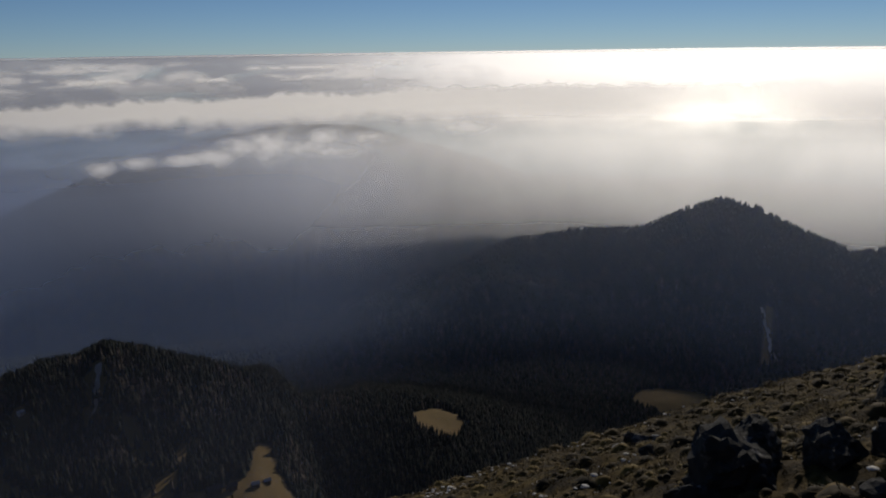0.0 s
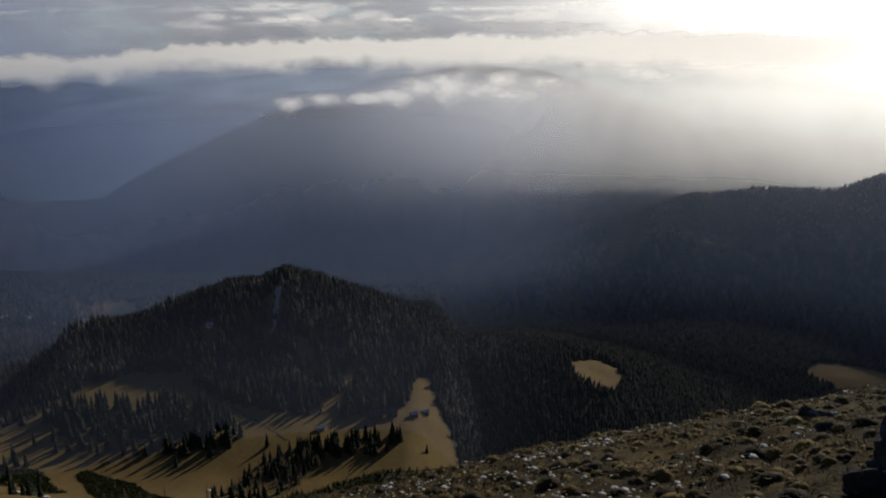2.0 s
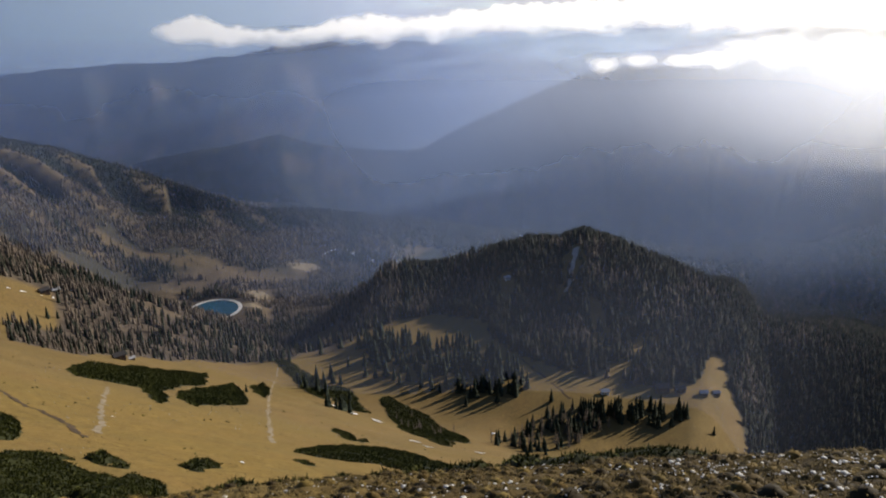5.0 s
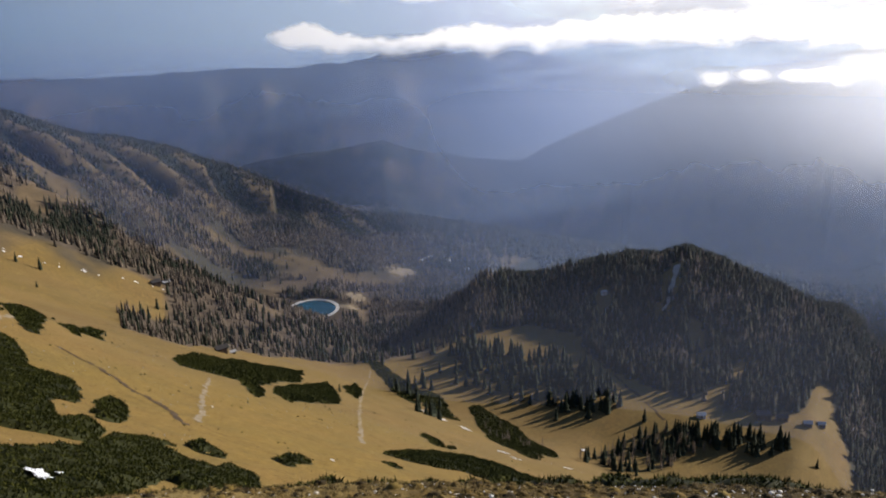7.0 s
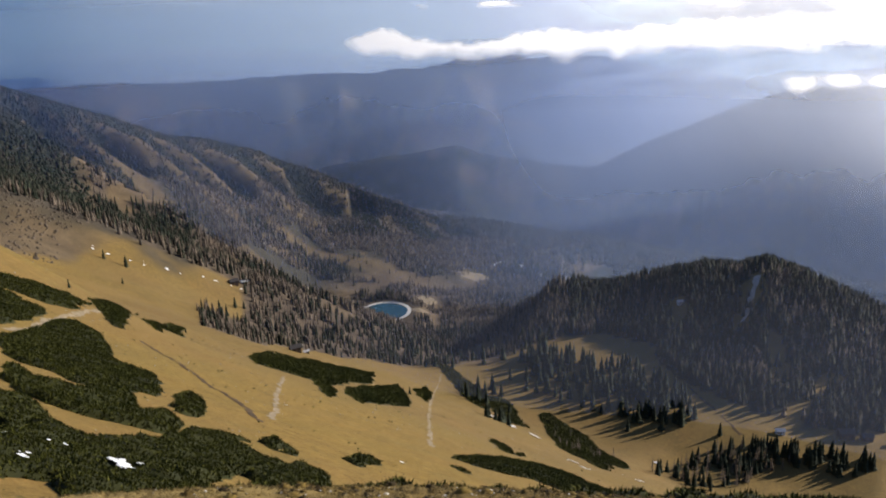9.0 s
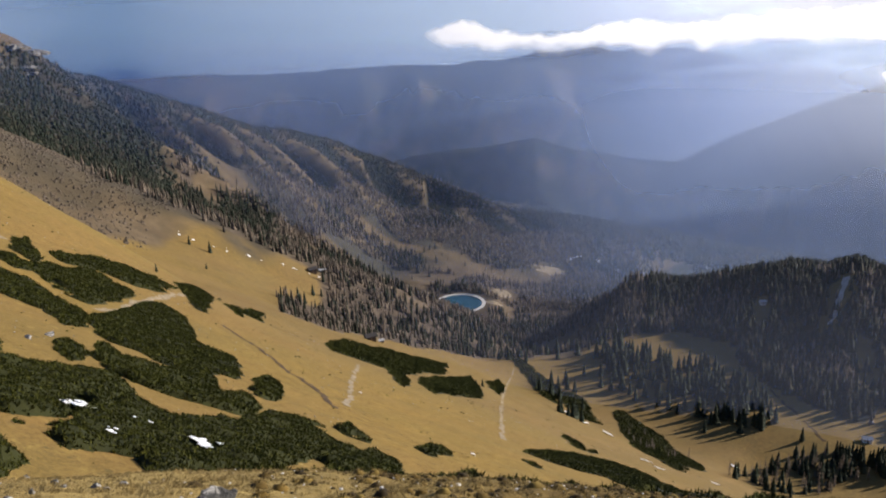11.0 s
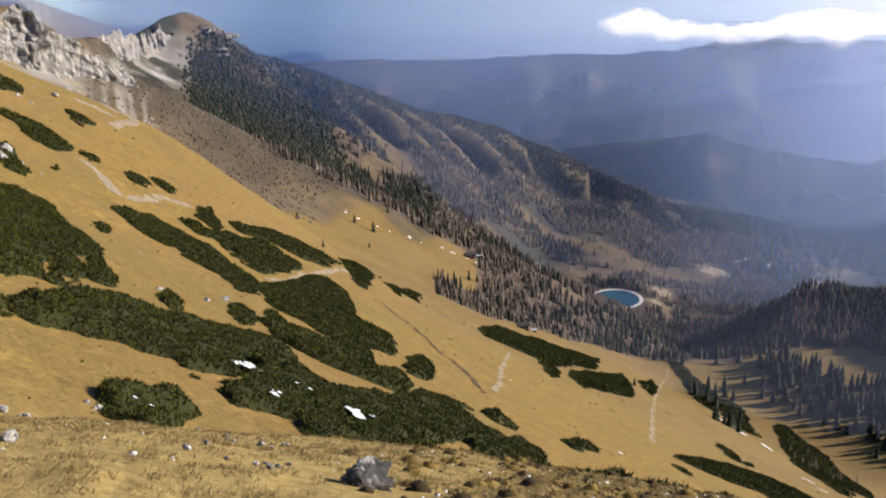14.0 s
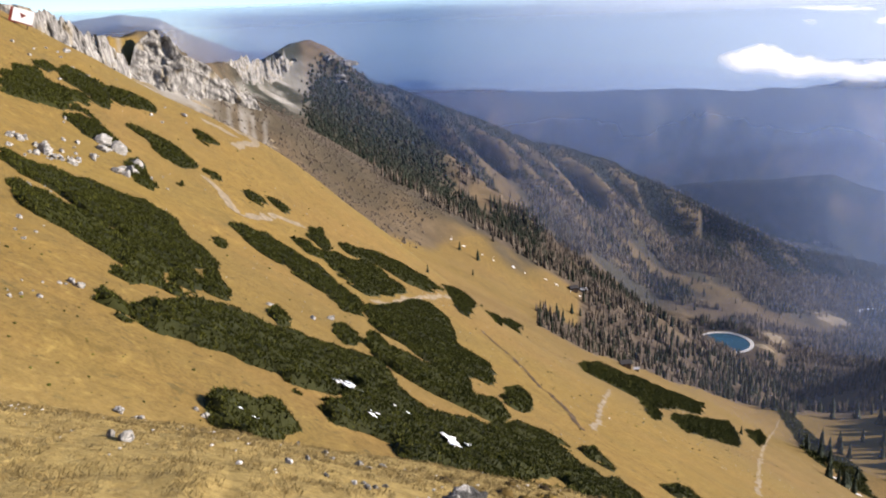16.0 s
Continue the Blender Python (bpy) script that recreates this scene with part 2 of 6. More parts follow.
BEHIND = crest([(22, -7.0, 3100), (17, -5.9, 3100), (10.5, -4.9, 3100), (6, -5.1, 3100), (1, -6.4, 3100)])
SECOND = crest([(56, -12.6, 2300), (53, -12.2, 2300), (49, -12.0, 2300), (45, -11.3, 2300), (41.1, -12.6, 2300), (37.1, -14.2, 2300), (33.5, -16.4, 2300)])
EAST = crest([(-6, -13.2, 1750), (-10, -12.6, 1700), (-13.8, -12.4, 1700), (-16.3, -11.4, 1700), (-18.8, -10.5, 1700), (-21, -11.0, 1700), (-23.5, -12.1, 1700), (-27.3, -13.4, 1700), (-32, -11.8, 1750), (-40, -9, 1900)])
SPUR = crest([(5, -19.5, 1350), (0, -17.4, 1450), (-4, -15.9, 1500), (-8.8, -17.0, 1500), (-13, -19, 1400)])
FAR = crest([(84, -6.5, 3400), (75, -5.7, 3400), (67, -5.9, 3400), (61, -6.3, 3400), (54.5, -5.9, 3300), (51, -5.5, 3300), (45, -5.4, 3300), (39, -5.9, 3300), (28, -6.8, 3300)])
PALE = crest([(97, -0.9, 4300), (94.5, -0.35, 4300), (91, 0.05, 4300), (88.7, -0.3, 4300), (87.2, -1.2, 4300), (84, -2.6, 4300)])


def ridge(x, y, line, slope, wobble, seed, ease=30.0, reach=1e6):
    d, top, along = near_crest(x, y, line)
    wobble = wobble * (1 - sm(d, 0.5 * reach, reach))
    d = np.sqrt(d * d + ease * ease) - ease
    gully = (1 - np.abs(fbm(np.degrees(np.arctan2(-x, y)) * 42, d * 0.25, 190, 2, seed))) * wobble * sm(d, 10, 260)
    return top - slope * d * (1 - 0.18 * sm(d, 100, 900)) + gully - 0.6 * wobble * sm(d, 10, 260)


def spur(along, d):
    """-1 in the gullies of the rim's flank, 1 on the ribs between them."""
    return -np.sin((along - 0.5 * d) / 19 + 2.4 * fbm(along - 0.5 * d, d * 0.2, 190, 2, 31))


def mound(x, y):
    """Rounded tussocks with narrow hollows between them."""
    return 0.26 * np.sqrt(np.abs(fbm(x, y, 0.8, 2, 101)) + 0.01) * (0.7 + 0.3 * fbm(x, y, 3.0, 2, 104))


def land(x, y):
    """Height above the ground under the feet, and how far the place is cliff."""
    x, y = np.asarray(x, float), np.asarray(y, float)
    r = np.hypot(x, y)
    u = -x * math.sin(FALL) + y * math.cos(FALL)
    v = -x * math.cos(FALL) - y * math.sin(FALL)
    w = -x * math.sin(radians(40)) + y * math.cos(radians(40))
    # the hump on which one stands
    hump = -0.527 * w - 0.004 * r * r
    hump = np.maximum(hump, -900)
    # the long slope under it
    down = u - 0.00055 * np.maximum(u - 500, 0) ** 2
    down = np.where(u > 1350, 1350 - 0.00055 * 850 ** 2 + 0.30 * (u - 1350), down)
    side = -14 - (0.67 - 0.07 * sm(v, 100, 500)) * down + 26 * sm(v, 120, 300) * (1 - sm(u, 85, 180))
    side = side + 60 * sm(v, 720, 1050) * sm(u, 450, 750)
    side = np.where(u < -120, side + 0.5 * (u + 120) * 0.67, side)
    bench = -285 + 0.02 * (v - 150) - 260 * (1 - sm(v, -110, 40)) - 420 * sm(u, 640, 1100) - 160 * sm(v, 330, 520)
    floor_ = -492 - 0.10 * np.maximum(u - 1000, 0) - 110 * sm(u, 1500, 1760)
    floor_ = np.maximum(floor_, -760)
    az = np.degrees(np.arctan2(-x, y))
    # behind the brow of the alp the slope drops into the hollow of the plateau
    z = soft_max(side, bench, 26) - 280 * sm(r, 565, 830) * sm(az, 38, 46) * (1 - sm(az, 64, 69))
    # the plateau climbs gently to the foot of the gullied ridge
    foot = np.interp(az, [36, 44, 50, 56, 62, 68, 73, 77], [1300, 1400, 1450, 1460, 1330, 1190, 1120, 1060])
    low = np.interp(az, [36, 44, 50, 56, 62, 68, 73, 77], [-473, -472, -442, -408, -335, -272, -240, -202])
    lean = np.interp(az, [36, 50, 56, 62, 70], [0.0, 0.0, 0.06, 0.10, 0.16])
    shelf = low - lean * np.maximum(foot - r, 0) + 0.03 * np.maximum(r - foot, 0) - 300 * (1 - sm(az, 33, 38)) - 300 * sm(az, 78, 86)
    shelf = shelf - 500 * sm(r - np.interp(az, [36, 44, 50, 56], [1330, 1450, 1590, 1650]), 0, 260)
    z = soft_max(z, shelf, 20)
    z = soft_max(z, floor_, 40)
    z = soft_max(z, ridge(x, y, KNOLL, 0.42 + 0.32 * sm(az, 37, 45), 14, 21, 35), 14)
    # rim of the corrie, with cliffs under its crest
    d, top, along = near_crest(x, y, RIM)
    crag = (1 - sm(along, 700, 900)) * sm(along, 60, 160)
    jag = fbm(along, d * 0.3, 26, 3, 5)
    dd = np.maximum(d - 4 + 3 * jag * crag, 0)
    steep = 24 * (1 + 0.5 * fbm(along, 0 * d, 90, 2, 8)) * crag
    cliff = np.minimum(dd * 2.2, steep)
    after = np.maximum(dd - steep / 2.2, 0)
    gully = (25 - 25 * spur(along, d)) * sm(d, 8, 70) * (1 - sm(d, 80, 150)) * sm(along, 860, 1100)
    rim = top + 1.5 * jag * crag - cliff - after * (0.62 + 0.20 * sm(along, 800, 1000)) - gully + 22 * sm(d, 8, 70) * sm(along, 860, 1100)
    rocky = crag * sm(dd, 6, 14) * (1 - sm(dd, 26, 70)) * sm(fbm(x, y, 26, 3, 6), -0.5, 0.2) * (rim > z - 6)
    z = soft_max(z, rim, 12)
    for line, slope, wob, seed in ((SECOND, 0.42, 60, 41), (BIG, 0.56, 10, 51), (EAST, 0.48, 50, 61), (SPUR, 0.45, 30, 71), (BEHIND, 0.45, 50, 81), (FAR, 0.45, 140, 91), (PALE, 0.35, 150, 95)):
        z = soft_max(z, ridge(x, y, line, slope, wob, seed, 30.0, 560.0 if line is FAR else 1e6), 15)
    # large and small unevenness that grows with distance
    z = z + fbm(x, y, 70, 4, 3) * 2.2 * sm(r, 60, 400) + fbm(x, y, 320, 3, 4) * (9 + 24 * sm(r, 2800, 3150) * sm(az, 28, 34) * (1 - sm(az, 58, 66))) * sm(r, 700, 1800)
    z = soft_max(z, hump - EYE, 1.5) + EYE
    z = z + (fbm(x, y, 2.6, 4, 7) * 0.10 + fbm(x, y, 9, 2, 9) * 0.18 * sm(r, 3, 14)) * (1 - sm(r, 120, 500)) * sm(r, 0.5, 3)
    # tussock mounds round the feet
    close = sm(r, 1.2, 3) * (1 - sm(r, 16, 34))
    z = z + close * ((mound(x, y) + 0.04 * fbm(x, y, 0.3, 2, 102) - 0.08) * (1 - 0.75 * sm(az, 45, 72)))
    # the reservoir lies in a level bowl
    px, py = POND[0], POND[1]
    q = np.hypot(x - px, y - py)
    z = np.where(q < 75, POND[2] + (z - POND[2]) * sm(q, 44, 75), z)
    return z, rocky


POND = (*spot(50.8, 1060), 1.6 - 1060 * math.tan(radians(22.6)))


def height(x, y):
    return float(land(np.array([x]), np.array([y]))[0][0])


def bearing(x, y):
    return np.degrees(np.arctan2(-x, y)), np.hypot(x, y)


def on_flank(x, y):
    """0 to 1: the wooded flank of the gullied ridge, thin on its ribs."""
    az, d = bearing(x, y)
    rd, _, along = near_crest(x, y, RIM)
    n = fbm(x, y, 90, 4, 19)
    w = sm(along, 975, 1030) * (1 - sm(rd + 40 * n - 70 * sm(az, 64, 70), 100, 135)) * sm(d, 790, 850)
    w = np.maximum(w, sm(az, 69, 72) * sm(d + 70 * n, 760, 850)) * (1 - sm(d, 1700, 1750))
    bare = sm(spur(along, rd) + 0.5 * n, 0.0, 0.55) * (1 - sm(az, 66.5, 70.5)) * sm(rd, 5, 40)
    open_ = sm(n, 0.25 - 0.2 * sm(az, 74, 79), 0.5) * sm(az, 66, 70)
    return w * (1 - 0.85 * bare) * (1 - 0.4 * open_) * (1 - sm(az, 79.2, 80.4)) * (1 - sm(az, 73, 76) * (1 - sm(rd, 25, 60)))


# bare strips through the woods: from, to, half width
SCARS = ((-285, 640, -268, 576, 8), (-194, 565, -190, 492, 6), (-138, 566, -123, 528, 9), (-243, 580, -215, 533, 4), (-190, 560, -212, 520, 4),
         (-671, 693, -598, 581, 7), (-558, 536, -500, 535, 14), (-884, 925, -858, 900, 22), (-787, 1050, -750, 990, 9), (-809, 279, -900, 330, 9), (-322, 575, -312, 552, 6))
# open ground on the plateau and the saddle
GLADES = (((-1030, 740), (-1045, 795), (-1000, 815), (-945, 800), (-905, 825), (-892, 895), (-870, 938), (-838, 865), (-862, 800), (-900, 735), (-955, 715)),
          ((-780, 500), (-840, 575), (-815, 580), (-755, 510)),
          ((-855, 754), (-831, 798), (-800, 767), (-820, 725)),
          ((-558, 545), (-503, 554), (-495, 525), (-531, 502)),
          ((-373, 496), (-358, 520), (-312, 522), (-300, 515), (-320, 500), (-333, 484), (-349, 468)))
LARCHES = (((-808, 391), (-1007, 543), (-1043, 656), (-975, 612), (-840, 480), (-780, 400)), ((-496, 526), (-496, 552), (-418, 556), (-407, 545), (-419, 494), (-479, 522)))


def depth_in(x, y, outline):
    """How deep inside an outline of the plan a place lies; below 0 outside."""
    x, y = np.asarray(x, float), np.asarray(y, float)
    inside, best = np.zeros(x.shape, bool), np.full(x.shape, 1e9)
    for (ax, ay), (bx, by) in zip(outline, outline[1:] + outline[:1]):
        dx, dy = bx - ax, by - ay
        t = np.clip(((x - ax) * dx + (y - ay) * dy) / (dx * dx + dy * dy), 0, 1)
        best = np.minimum(best, np.hypot(x - ax - t * dx, y - ay - t * dy))
        inside ^= ((ay > y) != (by > y)) & (x < ax + (y - ay) * dx / (dy if dy else 1e-9))
    return np.where(inside, best, -best)


def within(x, y, outline, soft):
    """1 inside an outline of the plan, 0 outside, with a soft border."""
    return sm(depth_in(x, y, outline), -soft, soft)


def knoll_edge(az):
    """Distance at which the forest of the knoll begins."""
    return np.interp(az, [10.4, 11, 12.2, 13.2, 14.3, 14.8, 15.9, 18.4, 20.9, 23.0, 24.8, 27.0, 29.1, 30.2, 30.8, 34.3, 37.5],
                     [430, 520, 541, 560, 578, 545, 530, 521, 520, 526, 533, 550, 566, 578, 598, 622, 622])


def wooded(x, y):
    """0 to 1: how thickly trees stand."""
    az, d = bearing(x, y)
    n = fbm(x, y, 130, 4, 13)
    m = fbm(x, y, 22, 3, 16)
    kd, _, _ = near_crest(x, y, KNOLL)
    edge = knoll_edge(az) + 5 * m
    w = (1 - sm(kd, 200, 215)) * sm(d, edge, edge + 5) * (1 - sm(az, 37, 38.5))
    start = np.interp(az, [36, 40, 43.5, 47.3, 52, 54, 58, 60.6, 64.3, 64.9, 70, 76, 80], [629, 600, 575, 560, 530, 516, 450, 400, 405, 566, 562, 600, 650])
    plateau = sm(az, 36, 38) * (1 - sm(az, 74.5, 76.5)) * sm(d + 14 * m, start, start + 14) * (1 - sm(d, 1600, 1660)) * sm(n, -1.0, -0.8)
    glade = sm(fbm(x, y, 120, 3, 17), 0.55, 0.65) * sm(d, 900, 1000)
    glade = np.maximum(glade, sm(az, 60.5, 62) * (1 - sm(az, 66, 68)) * sm(d + 30 * n, 1060, 1075) * (1 - sm(d + 30 * n, 1100, 1115)))
    for outline in GLADES:
        glade = np.maximum(glade, within(x + 6 * m, y + 6 * n, outline, 3))
    plateau = plateau * (1 - 0.97 * glade) * (1 - sm(az, 60.3, 61.5) * (1 - sm(d, 590, 610)) * (1 - sm(-d, -520, -500) * (1 - sm(az, 63.5, 64.5))))
    plateau = plateau * (1 - 0.8 * sm(az, 72, 75) * (1 - sm(fbm(x, y, 70, 3, 18), 0.15, 0.3)))
    valley = np.maximum((1 - sm(az, 9.6, 10.6)) * sm(d, 430, 470), (1 - sm(az, 34, 37)) * sm(d, 660, 700)) * (1 - sm(d, 2300, 2400))
    patch = np.minimum(np.hypot((az - 0.6) / 2.3, (d - 795) / 62) + 0.25 * n, np.hypot((az + 16.5) / 2.7, (d - 1130) / 45) + 0.3 * n)
    far = sm(d, 1500, 1700)
    flank = on_flank(x, y)
    w = np.maximum.reduce([w, plateau * (1 - sm(flank, 0, 0.2)), valley, far])
    q = np.hypot(x - POND[0], y - POND[1])
    scar = 0.0
    for ax, ay, bx, by, half in SCARS:
        u = np.clip(((x - ax) * (bx - ax) + (y - ay) * (by - ay)) / ((bx - ax) ** 2 + (by - ay) ** 2), 0, 1)
        scar = np.maximum(scar, 1 - sm(np.hypot(x - ax - u * (bx - ax), y - ay - u * (by - ay)) + 4 * m, half, half + 3))
    scar2 = np.where((d > 1320) & (d < 1490), 1 - sm(np.abs(az + 22.4), 0.30, 0.42), 0)
    # the reservoir, its level surrounds and the bank that falls from it
    q2 = np.hypot(x - POND[0] * 0.975, y - POND[1] * 0.975)
    q3 = np.hypot((x - POND[0]) * 0.64 + (y - POND[1]) * 0.77, 2.2 * ((x - POND[0]) * 0.77 - (y - POND[1]) * 0.64))
    return w * sm(patch, 0.9, 1.05) * sm(q, 40, 46) * sm(q2, 38, 44) * sm(q3, 58, 64) * (1 - 0.9 * scar) * (1 - 0.95 * scar2) * (1 - 0.97 * within(x, y, GLADES[4], 4))


def ground():
    az = np.concatenate([np.arange(-180, -46, 4.0), np.arange(-46, -34, 1.0), np.arange(-34, 106, 0.25), np.arange(106, 120, 1.0), np.arange(120, 180, 4.0)])
    rr = np.concatenate([[0.05], np.geomspace(0.6, 300, 250), np.linspace(304, 1900, 200), np.linspace(1915, 4930, 70)])
    A, R = np.meshgrid(np.radians(az), rr)
    X, Y = -R * np.sin(A), R * np.cos(A)
    Z, rocky = land(X, Y)
    n, k = len(az), len(rr)
    verts = np.stack([X, Y, Z], -1).reshape(-1, 3)
    i, j = np.meshgrid(np.arange(n), np.arange(k - 1))
    i2 = (i + 1) % n
    faces = np.stack([j * n + i, j * n + i2, (j + 1) * n + i2, (j + 1) * n + i], -1).reshape(-1, 4)
    me = bpy.data.meshes.new("ground")
    me.vertices.add(len(verts)), me.loops.add(faces.size), me.polygons.add(len(faces))
    me.vertices.foreach_set("co", verts.ravel())
    me.loops.foreach_set("vertex_index", faces[:, ::-1].ravel().astype(np.int32))
    me.polygons.foreach_set("loop_start", np.arange(0, faces.size, 4, dtype=np.int32))
    me.update(calc_edges=True)
    me.polygons.foreach_set("use_smooth", np.ones(len(faces), bool))
    wood = wooded(X, Y)
    d = R
    deg = np.degrees(A)
    rd, _, along = near_crest(X, Y, RIM)
    edge = np.interp(deg, [60, 64, 70, 72, 75, 80, 90], [590, 578, 572, 560, 530, 540, 600])
    cirque = sm(deg, 60, 63) * sm(d + 25 * fbm(X, Y, 40, 3, 33) - edge, 0, 30) * sm(fbm(X, Y, 60, 4, 34) + 0.45, -0.2, 0.2)
    flank = sm(along, 930, 1010) * (1 - sm(rd, 300, 380))
    bowl = sm(deg, 66, 72) * (1 - sm(deg, 86, 92)) * sm(d + 18 * fbm(X, Y, 40, 3, 33) - np.interp(deg, [66, 70, 72, 78, 84, 92], [585, 535, 490, 455, 440, 440]), 0, 30)
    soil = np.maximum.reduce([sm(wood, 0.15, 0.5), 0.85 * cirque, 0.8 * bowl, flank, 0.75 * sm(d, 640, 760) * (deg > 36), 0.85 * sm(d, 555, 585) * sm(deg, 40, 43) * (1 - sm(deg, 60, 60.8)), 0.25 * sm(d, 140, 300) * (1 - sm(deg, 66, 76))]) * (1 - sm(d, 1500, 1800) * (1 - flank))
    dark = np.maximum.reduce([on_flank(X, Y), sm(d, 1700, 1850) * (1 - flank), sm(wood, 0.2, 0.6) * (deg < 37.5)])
    scrub = cirque * (1 - sm(d, 900, 1000))
    # shade on the summit's left side, painted with the woods colour
    dome = sm(deg, 79.6, 80.2) * (1 - sm(deg, 84.0, 85.5)) * (1 - sm(rd, 40, 100)) * (d > 860)
    # gullies darker, ribs paler: plant cover, with the flank's light and shade painted in
    rib = flank * sm(spur(along, rd), -0.1, 0.5)
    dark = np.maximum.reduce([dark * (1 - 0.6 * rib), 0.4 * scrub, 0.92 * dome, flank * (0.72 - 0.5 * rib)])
    soil = soil * (1 - 0.35 * rib)
    ribs = sm(fbm(deg * 42 + 0.25 * d, d * 0.5, 170, 5, 36, 0.6), 0.0, 0.6) * sm(d, 2050, 2200) * (deg > 24)
    dark, soil = dark * (1 - 0.75 * ribs), np.maximum(soil, ribs)
    dark = np.where((d > 4000) & (deg > 80), 0.0, dark)
    # darker brown ground close by, fully so to the right
    brown_turf = (1 - sm(d, 22, 40)) * np.interp(deg, [-180, -10, 15, 28, 45, 75, 110, 180], [1, 1, 0.9, 0.65, 0.35, 0.0, 0.0, 1])
    rock = np.where((d > 4000) & (deg > 80), 1.0 * sm(Z, -260, -100), rocky)
    scree = sm(deg, 80, 83.5) * (1 - sm(deg, 91, 93)) * sm(d, 470, 520) * (1 - sm(d, 590, 620)) * sm(fbm(deg * 9 + 0.02 * d, d * 0.05, 4.2, 4, 37), 0.0, 0.45)
    rock = np.maximum(rock, 0.8 * scree)
    # the woods value also holds the shade painted on summit and flank
    for name, val in (("woods", dark), ("soil", soil), ("rock", rock), ("brown_turf", brown_turf), ("pale", (1 - sm(d, 20, 45)) * sm(deg, 40, 70))):
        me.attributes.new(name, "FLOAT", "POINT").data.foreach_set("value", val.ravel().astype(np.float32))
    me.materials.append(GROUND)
    return tagged(new("ground", me), "steep straw-yellow autumn alp with wooded hills and crags", "ground", kind="structure")


ground()


# ---------------------------------------------------------------- woods
def mesh_object(name, verts, faces, material, smooth=False):
    me = bpy.data.meshes.new(name)
    k = faces.shape[1]
    me.vertices.add(len(verts)), me.loops.add(faces.size), me.polygons.add(len(faces))
    me.vertices.foreach_set("co", np.ascontiguousarray(verts, dtype=np.float32).ravel())
    me.loops.foreach_set("vertex_index", faces.ravel().astype(np.int32))
    me.polygons.foreach_set("loop_start", np.arange(0, faces.size, k, dtype=np.int32))
    me.update(calc_edges=True)
    if smooth:
        me.polygons.foreach_set("use_smooth", np.ones(len(faces), bool))
    me.materials.append(material)
    return new(name, me)


def conifer_shape(rng, tiers, sides, slim):
    """Triangles of a conifer one metre high: ragged skirts of boughs, one above the other."""
    v, f = [], []
    for k in range(tiers):
        lo = 0.06 + 0.86 * k / tiers
        hi = min(1.0, lo + 1.9 / tiers)
        rad = slim * (1 - 0.93 * lo) * (0.9 + 0.3 * rng.random())
        base = len(v)
        v.append((0, 0, hi))
        turn = rng.random() * 6.28
        for s in range(sides):
            a = turn + 6.283 * s / sides
            q = rad * (0.62 + 0.6 * rng.random())
            v.append((q * math.cos(a), q * math.sin(a), lo - 0.05 * rng.random()))
        for s in range(sides):
            f.append((base, base + 1 + s, base + 1 + (s + 1) % sides))
    return np.array(v), np.array(f)


def forest(name, label, spots, sizes, material, rng, tiers=3, sides=6, slim=0.2, kinds=6):
    shapes = [conifer_shape(rng, tiers, sides, slim) for _ in range(kinds)]
    vs, fs, off = [], [], 0
    for k in range(kinds):
        p, h = spots[k::kinds], sizes[k::kinds]
        sv, sf = shapes[k]
        a = rng.random(len(p)) * 6.283
        c, s = np.cos(a)[:, None], np.sin(a)[:, None]
        wide = h * (0.85 + 0.4 * rng.random(len(p)))
        X = (sv[None, :, 0] * c - sv[None, :, 1] * s) * wide[:, None] + p[:, 0:1]
        Y = (sv[None, :, 0] * s + sv[None, :, 1] * c) * wide[:, None] + p[:, 1:2]
        Z = sv[None, :, 2] * h[:, None] + p[:, 2:3]
        vs.append(np.stack([X, Y, Z], -1).reshape(-1, 3))
        fs.append((sf[None] + (np.arange(len(p)) * len(sv))[:, None, None]).reshape(-1, 3) + off)
        off += len(p) * len(sv)
    ob = mesh_object(name, np.concatenate(vs), np.concatenate(fs), material)
    return tagged(ob, label, "forest", kind="stuff")


def scatter(rng, count, az, d):
    a = np.radians(az[0] + (az[1] - az[0]) * rng.random(count))
    r = np.sqrt(d[0] ** 2 + (d[1] ** 2 - d[0] ** 2) * rng.random(count))
    return -r * np.sin(a), r * np.cos(a)


def stand(rng, count, az, d, test):
    x, y = scatter(rng, count, az, d)
    keep = rng.random(count) < test(x, y)
    x, y = x[keep], y[keep]
    z, _ = land(x, y)
    return np.stack([x, y, z - 0.2], -1)


rng = np.random.default_rng(11)


def is_knoll(x, y):
    kd, _, _ = near_crest(x, y, KNOLL)
    az, _ = bearing(x, y)
    return (kd < 200) & (az < 37) & (az > 0)


def on_knoll(x, y):
    return wooded(x, y) * is_knoll(x, y)


def elsewhere(x, y):
    return wooded(x, y) * ~is_knoll(x, y)


def grown(p, lo, more):
    """Heights of trees: lower where they stand at the near edge of the woods."""
    d = np.hypot(p[:, 0], p[:, 1])
    return (lo + more * rng.random(len(p))) * (0.62 + 0.38 * sm(d, 380, 760))


p = stand(rng, 19000, (0, 40), (490, 950), on_knoll)
bare = (fbm(p[:, 0], p[:, 1], 38, 3, 27) > 0.42) & (rng.random(len(p)) < 0.7)
forest("knoll_forest", "dense dark spruce forest covering a rounded knoll", p[~bare], 8 + 6 * rng.random((~bare).sum()), DARKWOOD, rng)
forest("larch_wood", "bare brown larches among the spruces of the knoll", p[bare], 7 + 5 * rng.random(bare.sum()), LARCHWOOD, rng, 3, 5, 0.18)
p = stand(rng, 48000, (36, 82), (390, 1640), elsewhere)
az_, d_ = bearing(p[:, 0], p[:, 1])
